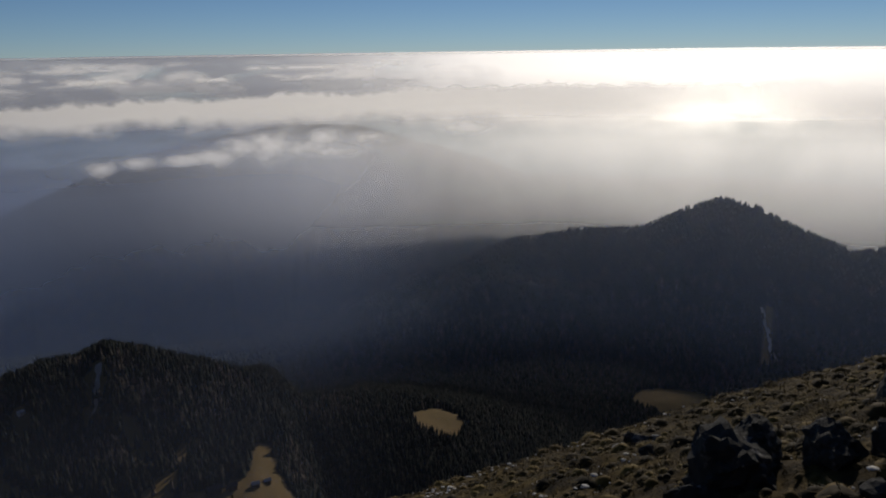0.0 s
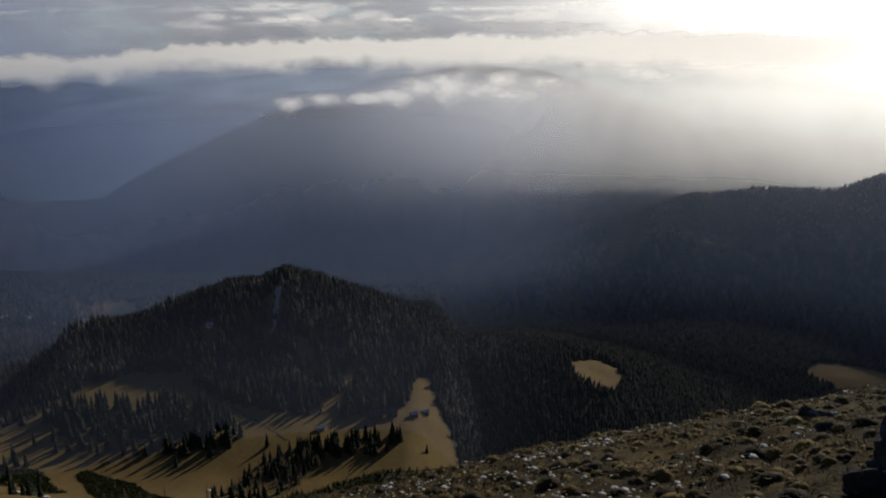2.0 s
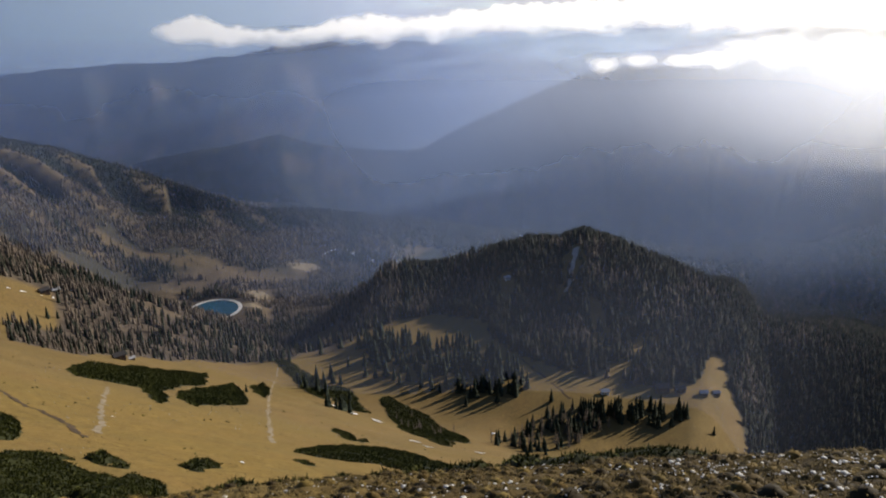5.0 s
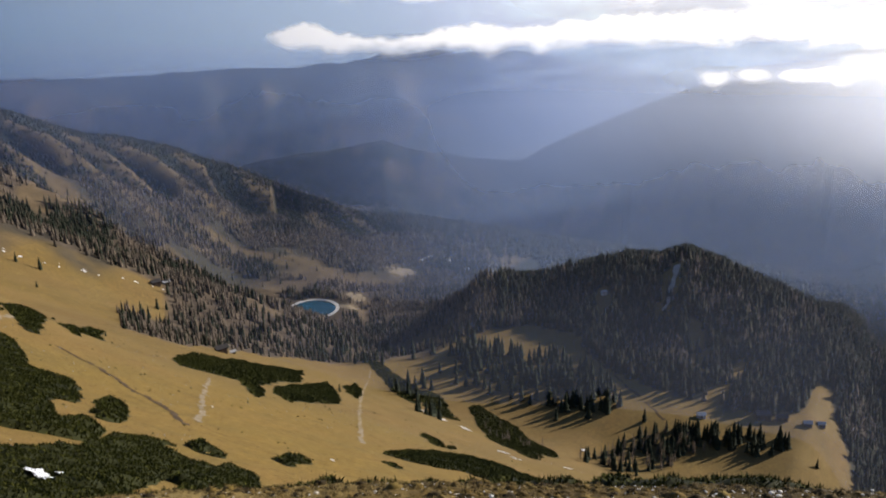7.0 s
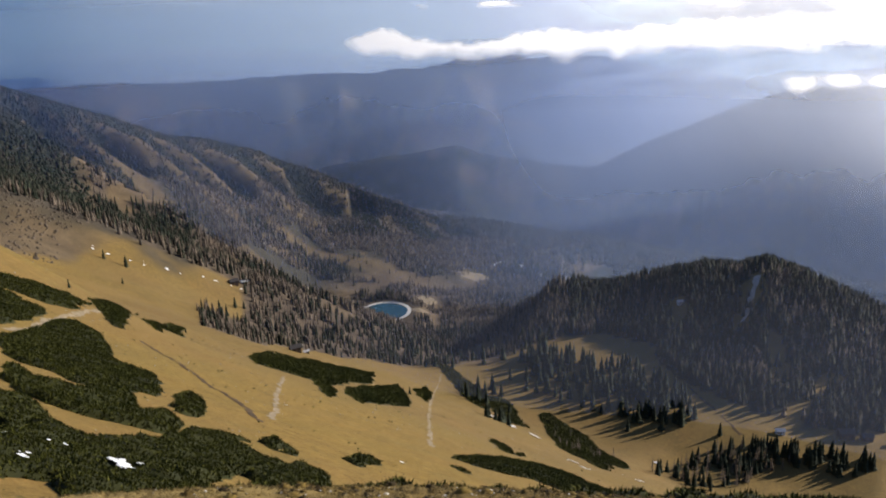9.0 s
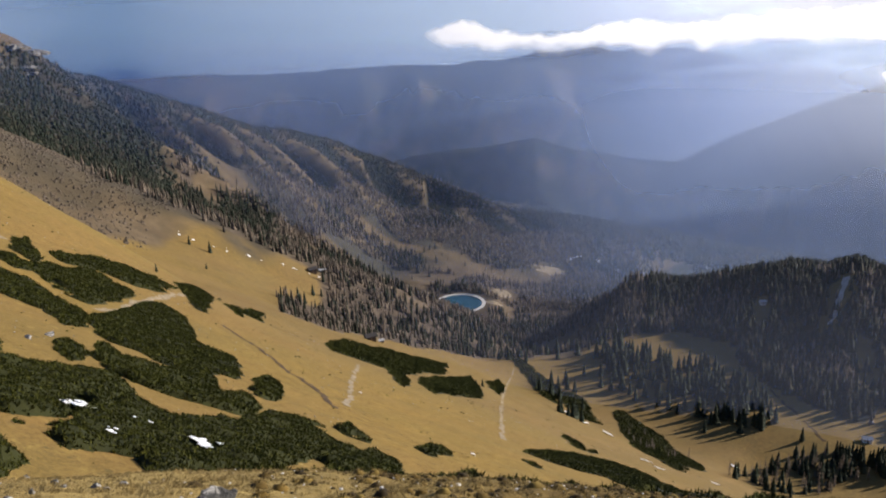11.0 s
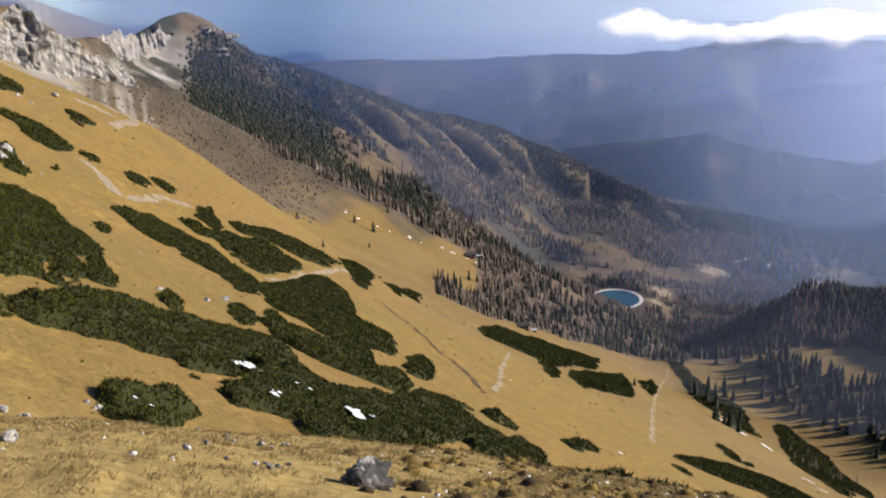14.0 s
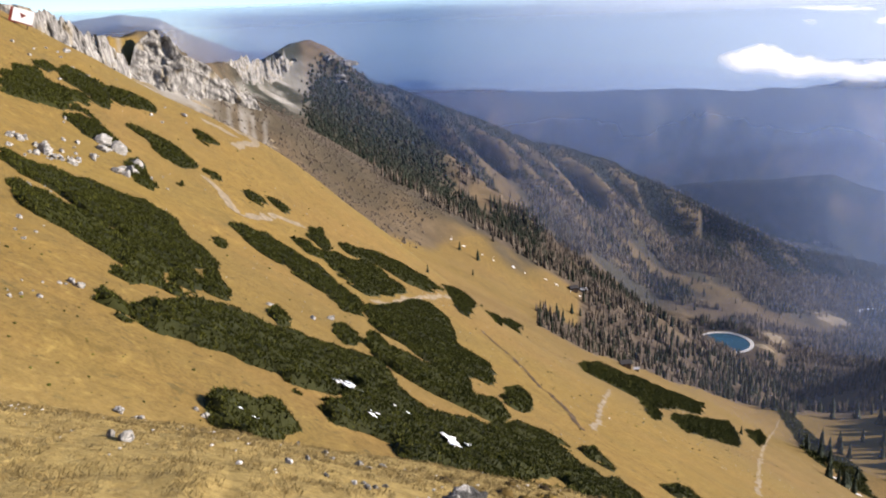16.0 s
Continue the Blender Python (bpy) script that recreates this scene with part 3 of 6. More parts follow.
clump = fbm(p[:, 0], p[:, 1], 70, 4, 15) + 0.35 * rng.standard_normal(len(p))
clump = clump + 0.55 * (1 - sm(d_, 1080, 1230)) * (1 - sm(d_, 600, 640) * (1 - sm(d_, 640, 700))) + 0.5 * (1 - sm(az_, 40, 44)) + 0.3 * sm(az_, 60, 66) - 0.45
for outline in LARCHES:
    clump = clump - 1.5 * within(p[:, 0], p[:, 1], outline, 8)
dark = clump > 0.15
forest("spruce_wood", "dark spruce groves on the plateau", p[dark], grown(p[dark], 7, 6), DARKWOOD, rng, 4, 6, 0.17)
forest("larch_wood", "bare grey-brown larch wood on the plateau", p[~dark], grown(p[~dark], 6, 6), LARCHWOOD, rng, 3, 5, 0.15)
p = stand(rng, 90000, (40, 81), (690, 1750), on_flank)
forest("ridge_forest", "low dark forest in the gullies of the ridge flank", p, 3 + 3.0 * rng.random(len(p)), DARKWOOD, rng, 2, 5, 0.40)
p = stand(rng, 8000, (30, 60), (1500, 2000), lambda x, y: elsewhere(x, y) * (near_crest(x, y, RIM)[0] > 60))
forest("far_forest", "spruce and larch forest beyond the plateau", p, 5 + 4 * rng.random(len(p)), MIXED, rng, 2, 5, 0.3)
p = stand(rng, 30000, (-18, 16), (430, 1000), elsewhere)
forest("valley_forest", "dark spruce forest in the shaded valley", p, 7 + 6 * rng.random(len(p)), DARKWOOD, rng, 2, 5, 0.24)
p = stand(rng, 20000, (-20, 12), (950, 1400), elsewhere)
forest("valley_forest", "dark spruce forest on the valley floor", p, 7 + 5 * rng.random(len(p)), DARKWOOD, rng, 1, 6, 0.3)
p = stand(rng, 14000, (6, 46), (1450, 1850), lambda x, y: elsewhere(x, y) * (near_crest(x, y, RIM)[0] > 60))
forest("far_forest", "dark woods on the floor of the far valley", p, 8 + 5 * rng.random(len(p)), DARKWOOD, rng, 1, 5, 0.36)
p = stand(rng, 14000, (-34, 34), (1100, 1850), elsewhere)
forest("valley_forest", "dark spruce forest on the far side of the valley", p, 8 + 5 * rng.random(len(p)), DARKWOOD, rng, 1, 6, 0.3)
p = stand(rng, 24000, (63, 86), (470, 900), lambda x, y: 0.75 * sm(fbm(x, y, 60, 4, 34), -0.3, 0.3) * (1 - sm(on_flank(x, y), 0, 0.3)) * sm(bearing(x, y)[0] + 4 * sm(np.hypot(x, y), 560, 640), 71.5, 73))
forest("scrub", "low grey-brown scrub on the slopes under the crags", p, 0.6 + 1.3 * rng.random(len(p)) ** 2, SCRUB, rng, 2, 5, 0.7)


# ---------------------------------------------------------------- helpers for things
def part(name, bm, material, parent, label=""):
    """Links a bmesh as one mesh under a thing."""
    me = bpy.data.meshes.new(name)
    bm.to_mesh(me)
    bm.free()
    me.materials.append(material)
    ob = new(name, me)
    ob.parent = parent
    if label:
        ob["label"] = label
    return ob


def box(bm, x0, y0, z0, x1, y1, z1):
    vs = [bm.verts.new(c) for c in ((x0, y0, z0), (x1, y0, z0), (x1, y1, z0), (x0, y1, z0), (x0, y0, z1), (x1, y0, z1), (x1, y1, z1), (x0, y1, z1))]
    for f in ((3, 2, 1, 0), (4, 5, 6, 7), (0, 1, 5, 4), (1, 2, 6, 5), (2, 3, 7, 6), (3, 0, 4, 7)):
        bm.faces.new([vs[i] for i in f])


def boxed(*sizes):
    bm = bmesh.new()
    box(bm, *sizes)
    return bm


# ---------------------------------------------------------------- dwarf pine
bush_rng = np.random.default_rng(5)


def oval(cx, cy, ax, ay, bx, by):
    """A ragged oval outline: centre and two half-axes."""
    wild = float(bush_rng.random() * 50)
    turns = np.linspace(0, 2 * math.pi, 22, endpoint=False)
    edge = 1 + 0.20 * np.sin(3 * turns + wild) + 0.13 * np.sin(5 * turns + 2 * wild)
    return tuple((cx + (1.1 * ax * math.cos(a) + 1.22 * bx * math.sin(a)) * e, cy + (1.1 * ay * math.cos(a) + 1.22 * by * math.sin(a)) * e) for a, e in zip(turns, edge))


def thicket(outline, tall=1.0):
    """A thicket of dwarf pine over an outline of the plan: a lumpy heart, its shade put in as dark colour, under
    upright needle shoots.
    """
    rng = bush_rng
    xs, ys = np.array([q[0] for q in outline]), np.array([q[1] for q in outline])
    cx, cy = float(xs.mean()), float(ys.mean())
    d = math.hypot(cx, cy)
    size = 0.17 + 0.0027 * d
    area = 0.5 * abs(float(np.dot(xs, np.roll(ys, 1)) - np.dot(ys, np.roll(xs, 1))))
    rise = 0.55 + 0.006 * d
    x0, x1, y0, y1 = xs.min() - rise, xs.max() + rise, ys.min() - rise, ys.max() + rise

    def top(x, y):
        """Height of the crown over the ground, below 0 where there is none; single bushes stand proud of it."""
        n = fbm(x, y, 1.3 + 0.012 * d, 3, 23, 0.6)
        deep = depth_in(x, y, outline) + (0.30 + 0.003 * d) * fbm(x, y, 1.6 + 0.02 * d, 3, 25)
        gap = sm(fbm(x, y, 3.2 + 0.02 * d, 3, 26), 0.62, 0.8) * (deep < 3)
        return np.where(deep > 0, tall * (0.62 + 0.38 * n) * sm(deep, -0.25 * rise, rise) - 0.9 * gap, -1.0)

    step = max(0.30, 0.0052 * d, math.sqrt((x1 - x0) * (y1 - y0) / 9000))
    gx, gy = np.arange(x0, x1 + step, step), np.arange(y0, y1 + step, step)
    X, Y = np.meshgrid(gx, gy)
    H = top(X, Y)
    Z = land(X, Y)[0] + np.maximum(H, -0.12)
    n, k = len(gx), len(gy)
    i, j = np.meshgrid(np.arange(n - 1), np.arange(k - 1))
    q = np.stack([j * n + i, j * n + i + 1, (j + 1) * n + i + 1, (j + 1) * n + i], -1).reshape(-1, 4)
    q = q[(H.ravel()[q] > 0.02).any(1)]
    used = np.unique(q)
    back = np.zeros(n * k, int)
    back[used] = np.arange(len(used))
    hv, hf = np.stack([X, Y, Z], -1).reshape(-1, 3)[used], back[q]
    # upright needle shoots all over it
    m = int(min(11000, max(120, area * 2.6 / size ** 2)) * (x1 - x0) * (y1 - y0) / max(area, 1))
    x, y = x0 + (x1 - x0) * rng.random(m), y0 + (y1 - y0) * rng.random(m)
    h = top(x, y)
    x, y, h = x[h > 0.02], y[h > 0.02], h[h > 0.02]
    z = land(x, y)[0] + h - 0.07
    m, k = len(x), 6
    turn = rng.random((m, k)) * 6.283
    lean = 0.25 + 0.75 * rng.random((m, k))
    long = size * (0.55 + 0.75 * rng.random((m, k)) ** 2)
    tip = np.stack([np.cos(turn) * lean * long, np.sin(turn) * lean * long, long * (1.15 - 0.6 * lean)], -1)
    side = np.stack([-np.sin(turn), np.cos(turn), 0 * turn], -1) * (size * 0.17)
    base = np.stack([x, y, z], -1)[:, None, :]
    tri = np.stack([base - side, base + side, base + tip], 2).reshape(-1, 3)
    ob = new("dwarf_pine")
    ob.location = (cx, cy, height(cx, cy))
    shift = np.array(ob.location)
    heart = mesh_object("shaded_heart", hv - shift, hf, PINE_SHADE)
    shoots = mesh_object("foliage", tri - shift, np.arange(len(tri)).reshape(-1, 3), PINE)
    shoots["kind"] = "stuff"
    for o in (heart, shoots):
        o.parent = ob
    kind = "broad sprawling" if area > 250 else "low rounded" if area < 25 else "long"
    return tagged(ob, kind + " dark green dwarf pine thicket on straw-yellow slope", "shrub", "dwarf pines on the slope")


# ---------------------------------------------------------------- paths, patches, snow
def trail(name, label, points, wide, material):
    """A worn strip laid over the land along a line of the plan."""
    xs, ys = [p[0] for p in points], [p[1] for p in points]
    run = np.concatenate([[0], np.cumsum(np.hypot(np.diff(xs), np.diff(ys)))])
    n = max(8, int(run[-1] / max(0.8, wide * 0.6)))
    s = np.linspace(0, run[-1], n)
    x, y = np.interp(s, run, xs), np.interp(s, run, ys)
    tx, ty = np.gradient(x), np.gradient(y)
    size = np.hypot(tx, ty) + 1e-6
    wig = fbm(s, 0 * s, 3 * wide, 3, 61) * wide * 0.35
    half = wide * (0.5 + 0.22 * fbm(s, 0 * s + 9, 2 * wide, 2, 62))
    rows = []
    for k in (-1, 0, 1):
        px, py = x - ty / size * (wig + k * half), y + tx / size * (wig + k * half)
        rows.append(np.stack([px, py, land(px, py)[0] + 0.05 + 0.02 * (k == 0)], -1))
    v = np.concatenate(rows)
    i = np.arange(n - 1)
    f = np.concatenate([np.stack([i + k * n, i + 1 + k * n, i + 1 + (k + 1) * n, i + (k + 1) * n], -1) for k in (0, 1)])
    return tagged(mesh_object(name, v, f, material), label, "path", kind="structure")


def patch(name, label, cx, cy, ax, ay, bx, by, material, up=0.10, inner=0.0):
    na, nr = 48, 5
    A, R = np.meshgrid(np.linspace(0, 2 * math.pi, na, endpoint=False), np.linspace(inner, 1, nr))
    E_ = 1 + 0.10 * np.sin(3 * A + cx) + 0.06 * np.sin(7 * A + cy) if inner == 0 else 1.0
    X, Y = cx + (ax * np.cos(A) + bx * np.sin(A)) * R * E_, cy + (ay * np.cos(A) + by * np.sin(A)) * R * E_
    Z = land(X, Y)[0] + up
    i, j = np.meshgrid(np.arange(na), np.arange(nr - 1))
    i2 = (i + 1) % na
    q = np.stack([j * na + i, (j + 1) * na + i, (j + 1) * na + i2, j * na + i2], -1).reshape(-1, 4)
    return tagged(mesh_object(name, np.stack([X, Y, Z], -1).reshape(-1, 3), q, material), label, "clearing", kind="structure")


snow_rng = random.Random(3)


def snow(x, y, half, lift=0.75):
    """Old snow: ragged, thin scraps left side by side."""
    for piece in range(6 if half > 0.5 else 3):
        k = snow_rng.random() * 40
        size = half * (0.66 if piece == 0 else 0.16 + 0.26 * snow_rng.random())
        sx, sy = (x, y) if piece == 0 else (x + snow_rng.gauss(0, 0.8) * half, y + snow_rng.gauss(0, 0.8) * half)
        bm = bmesh.new()
        bmesh.ops.create_icosphere(bm, subdivisions=3, radius=1.0)
        for v in bm.verts:
            n, m = noise.noise(v.co * 1.4 + Vector((k, 0, 0))), noise.noise(v.co * 4.5 + Vector((0, k, 0)))
            v.co *= 0.9 + 1.0 * n + 0.6 * m
            v.co = Vector((v.co.x * size * 1.1, v.co.y * size, v.co.z * min(half, 1.2) * 0.10))
        me = bpy.data.meshes.new("snow_patch")
        bm.to_mesh(me)
        bm.free()
        me.materials.append(SNOW)
        ob = new("snow_patch", me)
        e = 0.6
        nx, ny = height(sx - e, sy) - height(sx + e, sy), height(sx, sy - e) - height(sx, sy + e)
        ob.location = (sx, sy, height(sx, sy) + lift)
        ob.rotation_euler = Vector((nx, ny, 2 * e)).to_track_quat("Z", "Y").to_euler()
        tagged(ob, "small ragged scrap of old white snow among dwarf pines", "snow patch", "old snow patches")


# ---------------------------------------------------------------- rocks
rock_rng = random.Random(8)


def rock_mesh(half, tall, k, levels=3):
    bm = bmesh.new()
    bmesh.ops.create_icosphere(bm, subdivisions=levels, radius=1.0)
    cut = random.Random(int(k * 1000))
    planes = [(Vector((cut.gauss(0, 1), cut.gauss(0, 1), cut.gauss(0, 0.8))).normalized(), cut.uniform(0.5, 0.9)) for _ in range(9)]
    for v in bm.verts:
        for n, far in planes:
            v.co -= n * max(0.0, v.co.dot(n) - far)
        c = v.co.copy()
        n = noise.noise(c * 0.9 + Vector((k, 2, 0)))
        cells = noise.cell(c * 2.1 + Vector((0, k, 5)))
        step = noise.cell(c * 4.3 + Vector((k, 7, 0)))
        fine = noise.noise(c * 5 + Vector((k, k, 0)))
        tiny = noise.noise(c * 13 + Vector((0, k, k)))
        v.co = c * (1 + 0.28 * n + 0.13 * cells + 0.07 * step + 0.08 * fine + 0.05 * tiny)
        v.co = Vector((v.co.x * half, v.co.y * half * 0.75, v.co.z * half * tall))
    me = bpy.data.meshes.new("rock")
    bm.to_mesh(me)
    bm.free()
    me.materials.append(ROCK)
    return me


def rock(x, y, half, tall, dark=False):
    ob = new("limestone_rock", rock_mesh(half, tall, rock_rng.random() * 60, 4 if half > 0.2 and math.hypot(x, y) < 15 else 3 if half > 0.15 and math.hypot(x, y) < 40 else 2))
    ob.location = (x, y, height(x, y) + half * tall * 0.30)
    ob.rotation_euler = (rock_rng.uniform(-0.3, 0.3), rock_rng.uniform(-0.3, 0.3), rock_rng.random() * 6.28)
    how = "large" if half > 0.3 else "small"
    # rocks seen against the sun get the colour with shade in it
    if dark:
        ob.data.materials[0] = SHADED_ROCK
    return tagged(ob, how + (" limestone rock with its shade in the dark colour, in brown grass" if dark else " grey-white weathered limestone rock in dry grass"), "rock", "limestone rocks on the slope")


# ---------------------------------------------------------------- trees that stand alone
tree_rng = np.random.default_rng(21)


def spruce(height_):
    root = new("spruce")
    bm = bmesh.new()
    bmesh.ops.create_cone(bm, segments=7, radius1=0.018, radius2=0.003, depth=0.96, cap_ends=True, matrix=Matrix.Translation((0, 0, 0.46)))
    part("trunk", bm, BARK, root, "grey-brown trunk")
    v, f = conifer_shape(tree_rng, 11, 9, 0.185)
    bm = bmesh.new()
    vs = [bm.verts.new(c) for c in v]
    for t in f:
        bm.faces.new([vs[i] for i in t])
    part("crown", bm, SPRUCE, root, "dark green ragged needle crown")
    return tagged(root, "tall dark green spruce on the straw-yellow meadow", "tree", "spruces on the meadow")


def larch(height_):
    root = new("larch")
    bm = bmesh.new()
    bmesh.ops.create_cone(bm, segments=7, radius1=0.018, radius2=0.003, depth=1.0, cap_ends=True, matrix=Matrix.Translation((0, 0, 0.48)))
    part("trunk", bm, BARK, root, "thin grey trunk")
    bm = bmesh.new()
    for k in range(150):
        z = 0.12 + 0.84 * tree_rng.random()
        a = tree_rng.random() * 6.283
        q = 0.20 * (1.05 - z) * (0.6 + 0.6 * tree_rng.random())
        c, s = math.cos(a), math.sin(a)
        w = 0.012
        p0 = bm.verts.new((-s * w, c * w, z))
        p1 = bm.verts.new((s * w, -c * w, z))
        p2 = bm.verts.new((c * q, s * q, z + 0.03 - 0.06 * tree_rng.random()))
        bm.faces.new((p0, p1, p2))
    part("crown", bm, LARCH, root, "bare brownish twigs")
    return tagged(root, "bare grey-brown larch among the spruces", "tree", "larches on the meadow")


MODELS = {"spruce": [spruce(1) for _ in range(5)], "larch": [larch(1) for _ in range(3)]}
FIRST = {"spruce": 0, "larch": 0}


def single(kind, tall, x, y):
    k = FIRST[kind]
    FIRST[kind] += 1
    models = MODELS[kind]
    src = models[k % len(models)]
    s = tall
    m = Matrix.LocRotScale((x, y, height(x, y) - 0.1), Euler((0, 0, tree_rng.random() * 6.28)), None)
    ob = src if k < len(models) else copy_thing(src, m)
    ob.matrix_basis = m @ Matrix.Diagonal((s, s, s, 1))
    return ob


def grove(count, kind, lo, hi, outline):
    """Trees scattered over an outline of the plan, the taller ones in its middle."""
    xs, ys = [q[0] for q in outline], [q[1] for q in outline]
    left = count
    while left:
        x, y = min(xs) + (max(xs) - min(xs)) * tree_rng.random(), min(ys) + (max(ys) - min(ys)) * tree_rng.random()
        deep = float(within(np.array([x]), np.array([y]), outline, 10)[0])
        if deep > 0.5:
            single(kind, lo + (hi - lo) * tree_rng.random() ** 1.3 * deep, x, y)
            left -= 1


# ---------------------------------------------------------------- huts
def hut(kind, x, y, wide):
    wall, top = {"white": (LIME, TIN), "dark": (PLANK, SHINGLE), "bright": (PLANK, TIN)}[kind]
    root = new("hut")
    deep, h = wide * 0.7, wide * 0.42
    bm = boxed(-wide / 2, -deep / 2, -1.5, wide / 2, deep / 2, h)
    part("wall", bm, wall, root)
    bm = bmesh.new()
    e, r = 0.5, h + deep * 0.33
    for sgn in (-1, 1):
        y0, y1 = sgn * (deep / 2 + e), 0
        a = [(-wide / 2 - e, y0, h - 0.15), (wide / 2 + e, y0, h - 0.15), (wide / 2 + e, y1, r), (-wide / 2 - e, y1, r)]
        lo = [bm.verts.new(c) for c in a]
        hi = [bm.verts.new((c[0], c[1], c[2] + 0.18)) for c in a]
        bm.faces.new(lo[::-1]), bm.faces.new(hi)
        for q in range(4):
            bm.faces.new((lo[q], lo[(q + 1) % 4], hi[(q + 1) % 4], hi[q]))
    part("roof", bm, top, root)
    part("door", boxed(-0.5, -deep / 2 - 0.05, 0.0, 0.5, -deep / 2 + 0.02, min(2.0, h * 0.8)), BARK, root)
    for sx in (-0.32, 0.32):
        part("window", boxed(sx * wide - 0.45, -deep / 2 - 0.04, h * 0.35, sx * wide + 0.45, -deep / 2 + 0.02, h * 0.75), GLASS, root)
    root.location = (x, y, height(x, y) + 0.3)
    az = math.atan2(-x, y)
    root.rotation_euler = (0, 0, az + 0.35)
    label = {"white": "small white-plastered hut with a metal roof", "dark": "low dark wooden alpine barn on the meadow", "bright": "wooden hut with a bright metal roof"}[kind]
    return tagged(root, label, "hut", "huts on the alp")


def board(x, y):
    """The white board with a dark red frame on the skyline."""
    root = new("marker_board")
    part("panel", boxed(-2.6, -0.35, 0.0, 2.6, 0.35, 3.6), WHITE, root, "white panel")
    part("frame", boxed(-2.75, -0.3, -0.35, 2.7, 0.5, 0.0), RED, root, "dark red lower edge")
    part("side", boxed(-3.3, -0.3, -0.35, -2.61, 0.5, 3.5), RED, root, "dark red side")
    bm = bmesh.new()
    pts = [(-0.9, 2.5), (0.9, 2.1), (-0.2, 1.2)]
    lo = [bm.verts.new((px, -0.37, pz)) for px, pz in pts]
    hi = [bm.verts.new((px, -0.40, pz)) for px, pz in pts]
    bm.faces.new(hi), bm.faces.new(lo[::-1])
    for q in range(3):
        bm.faces.new((lo[q], lo[(q + 1) % 3], hi[(q + 1) % 3], hi[q]))
    part("mark", bm, RED, root, "red mark")
    for px in (-1.6, 1.6):
        part("post", boxed(px - 0.15, -0.1, -4.0, px + 0.15, 0.2, -0.35), BARK, root)
    az = math.atan2(-x, y)
    root.location = (x, y, height(x, y) + 1.2)
    root.rotation_euler = (0, radians(20), az)
    return tagged(root, "tilted white board with dark red edges below the crags", "sign")


SOIL = plain("dark_soil", (0.075, 0.048, 0.024), 0.95, 1.0, 0.4)
LIME = plain("white_plaster", (0.78, 0.77, 0.74), 0.8, 1.0, 0.1)
TIN = plain("metal_roof", (0.42, 0.42, 0.42), 0.55, 1.0, 0.1)
PLANK = plain("dark_planks", (0.075, 0.05, 0.035), 0.85, 3.0, 0.4)
SHINGLE = plain("old_shingles", (0.06, 0.055, 0.055), 0.9, 3.0, 0.3)
GLASS = plain("window_glass", (0.03, 0.035, 0.04), 0.08, 1.0, 0.1)
WHITE = plain("white_paint", (0.80, 0.79, 0.77), 0.6, 1.0, 0.06)
RED = plain("dark_red_paint", (0.20, 0.03, 0.02), 0.6, 1.0, 0.3)

# the reservoir with its pale rim
pond = mesh_object("pond_water", *(lambda a: (np.concatenate([[(POND[0], POND[1], POND[2] + 0.5)], np.stack([POND[0] + 31 * np.cos(a) * (1 + 0.05 * np.cos(2 * a)), POND[1] + 31 * np.sin(a) * (1 + 0.05 * np.cos(2 * a)), 0 * a + POND[2] + 0.5], -1)]),
                                               np.stack([0 * np.arange(64), 1 + np.arange(64), 1 + (np.arange(64) + 1) % 64], -1)))(np.linspace(0, 2 * math.pi, 64, endpoint=False)), WATER)
tagged(pond, "round blue reservoir pond in the woods", "water", kind="structure")
patch("pond_rim", "pale gravel rim round the reservoir", POND[0], POND[1], 36, 0, 0, 36, PALESTONE, 0.8, 0.86)
rx, ry = spot(41.6, 1318)
arc = [(rx + 26 * math.cos(radians(a)), ry + 24 * math.sin(radians(a))) for a in range(20, 221, 20)]
trail("pond_rim", "pale gravel rim of a small basin", arc, 5.0, PALESTONE)

thicket(((-192, -27), (-206, -26), (-214, -23), (-205, -19), (-212, -13), (-196, -12), (-188, -15), (-176, -20), (-173, -25)))
thicket(((-177, -16), (-194, -12), (-181, -8), (-176, -5), (-170, -7), (-170, -12)))
thicket(((-218, -25), (-228, -22), (-224, -20), (-214, -20), (-214, -23)))
thicket(((-232, -20), (-237, -14), (-218, -8), (-208, -10), (-210, -15), (-215, -19)))
thicket(((-235, -13), (-242, -5), (-244, 2), (-234, 1), (-222, -7), (-228, -12)))
thicket(((-203, -6), (-206, -1), (-206, 4), (-199, 9), (-192, 9), (-184, 5), (-184, 1), (-196, -1), (-200, -5)))
thicket(((-119, -18), (-119, -15), (-123, -12), (-130, -6), (-134, -2), (-129, 2), (-115, 3), (-101, 6), (-94, 5), (-89, 2), (-81, 3), (-69, 1), (-67, -0), (-69, -1), (-83, 0), (-86, -2), (-92, -5), (-93, -8), (-102, -11), (-103, -14), (-107, -17)))
thicket(((-94.8, -14.7), (-94.6, -12.3), (-91.3, -9.0), (-89.6, -5.0), (-88.6, -1.9), (-84.7, 0.1), (-75.6, -0.8), (-72.4, -3.1), (-75.2, -5.7), (-78.8, -8.5), (-79.3, -10.6), (-83.7, -12.6)))
thicket(((-69.8, -4.5), (-72.1, -2.7), (-73.6, -0.1), (-69.1, -1.0), (-66.0, -3.0), (-66.7, -4.3)))
thicket(((-92.6, 3.5), (-95.5, 5.2), (-87.5, 5.5), (-81.5, 5.6), (-77.3, 4.4), (-77.8, 3.2), (-84.3, 2.9)))
thicket(((-57.5, -4.9), (-59.4, -4.4), (-56.9, -3.3), (-55.2, -2.8), (-52.6, -3.2), (-53.0, -3.9), (-54.9, -4.6)))
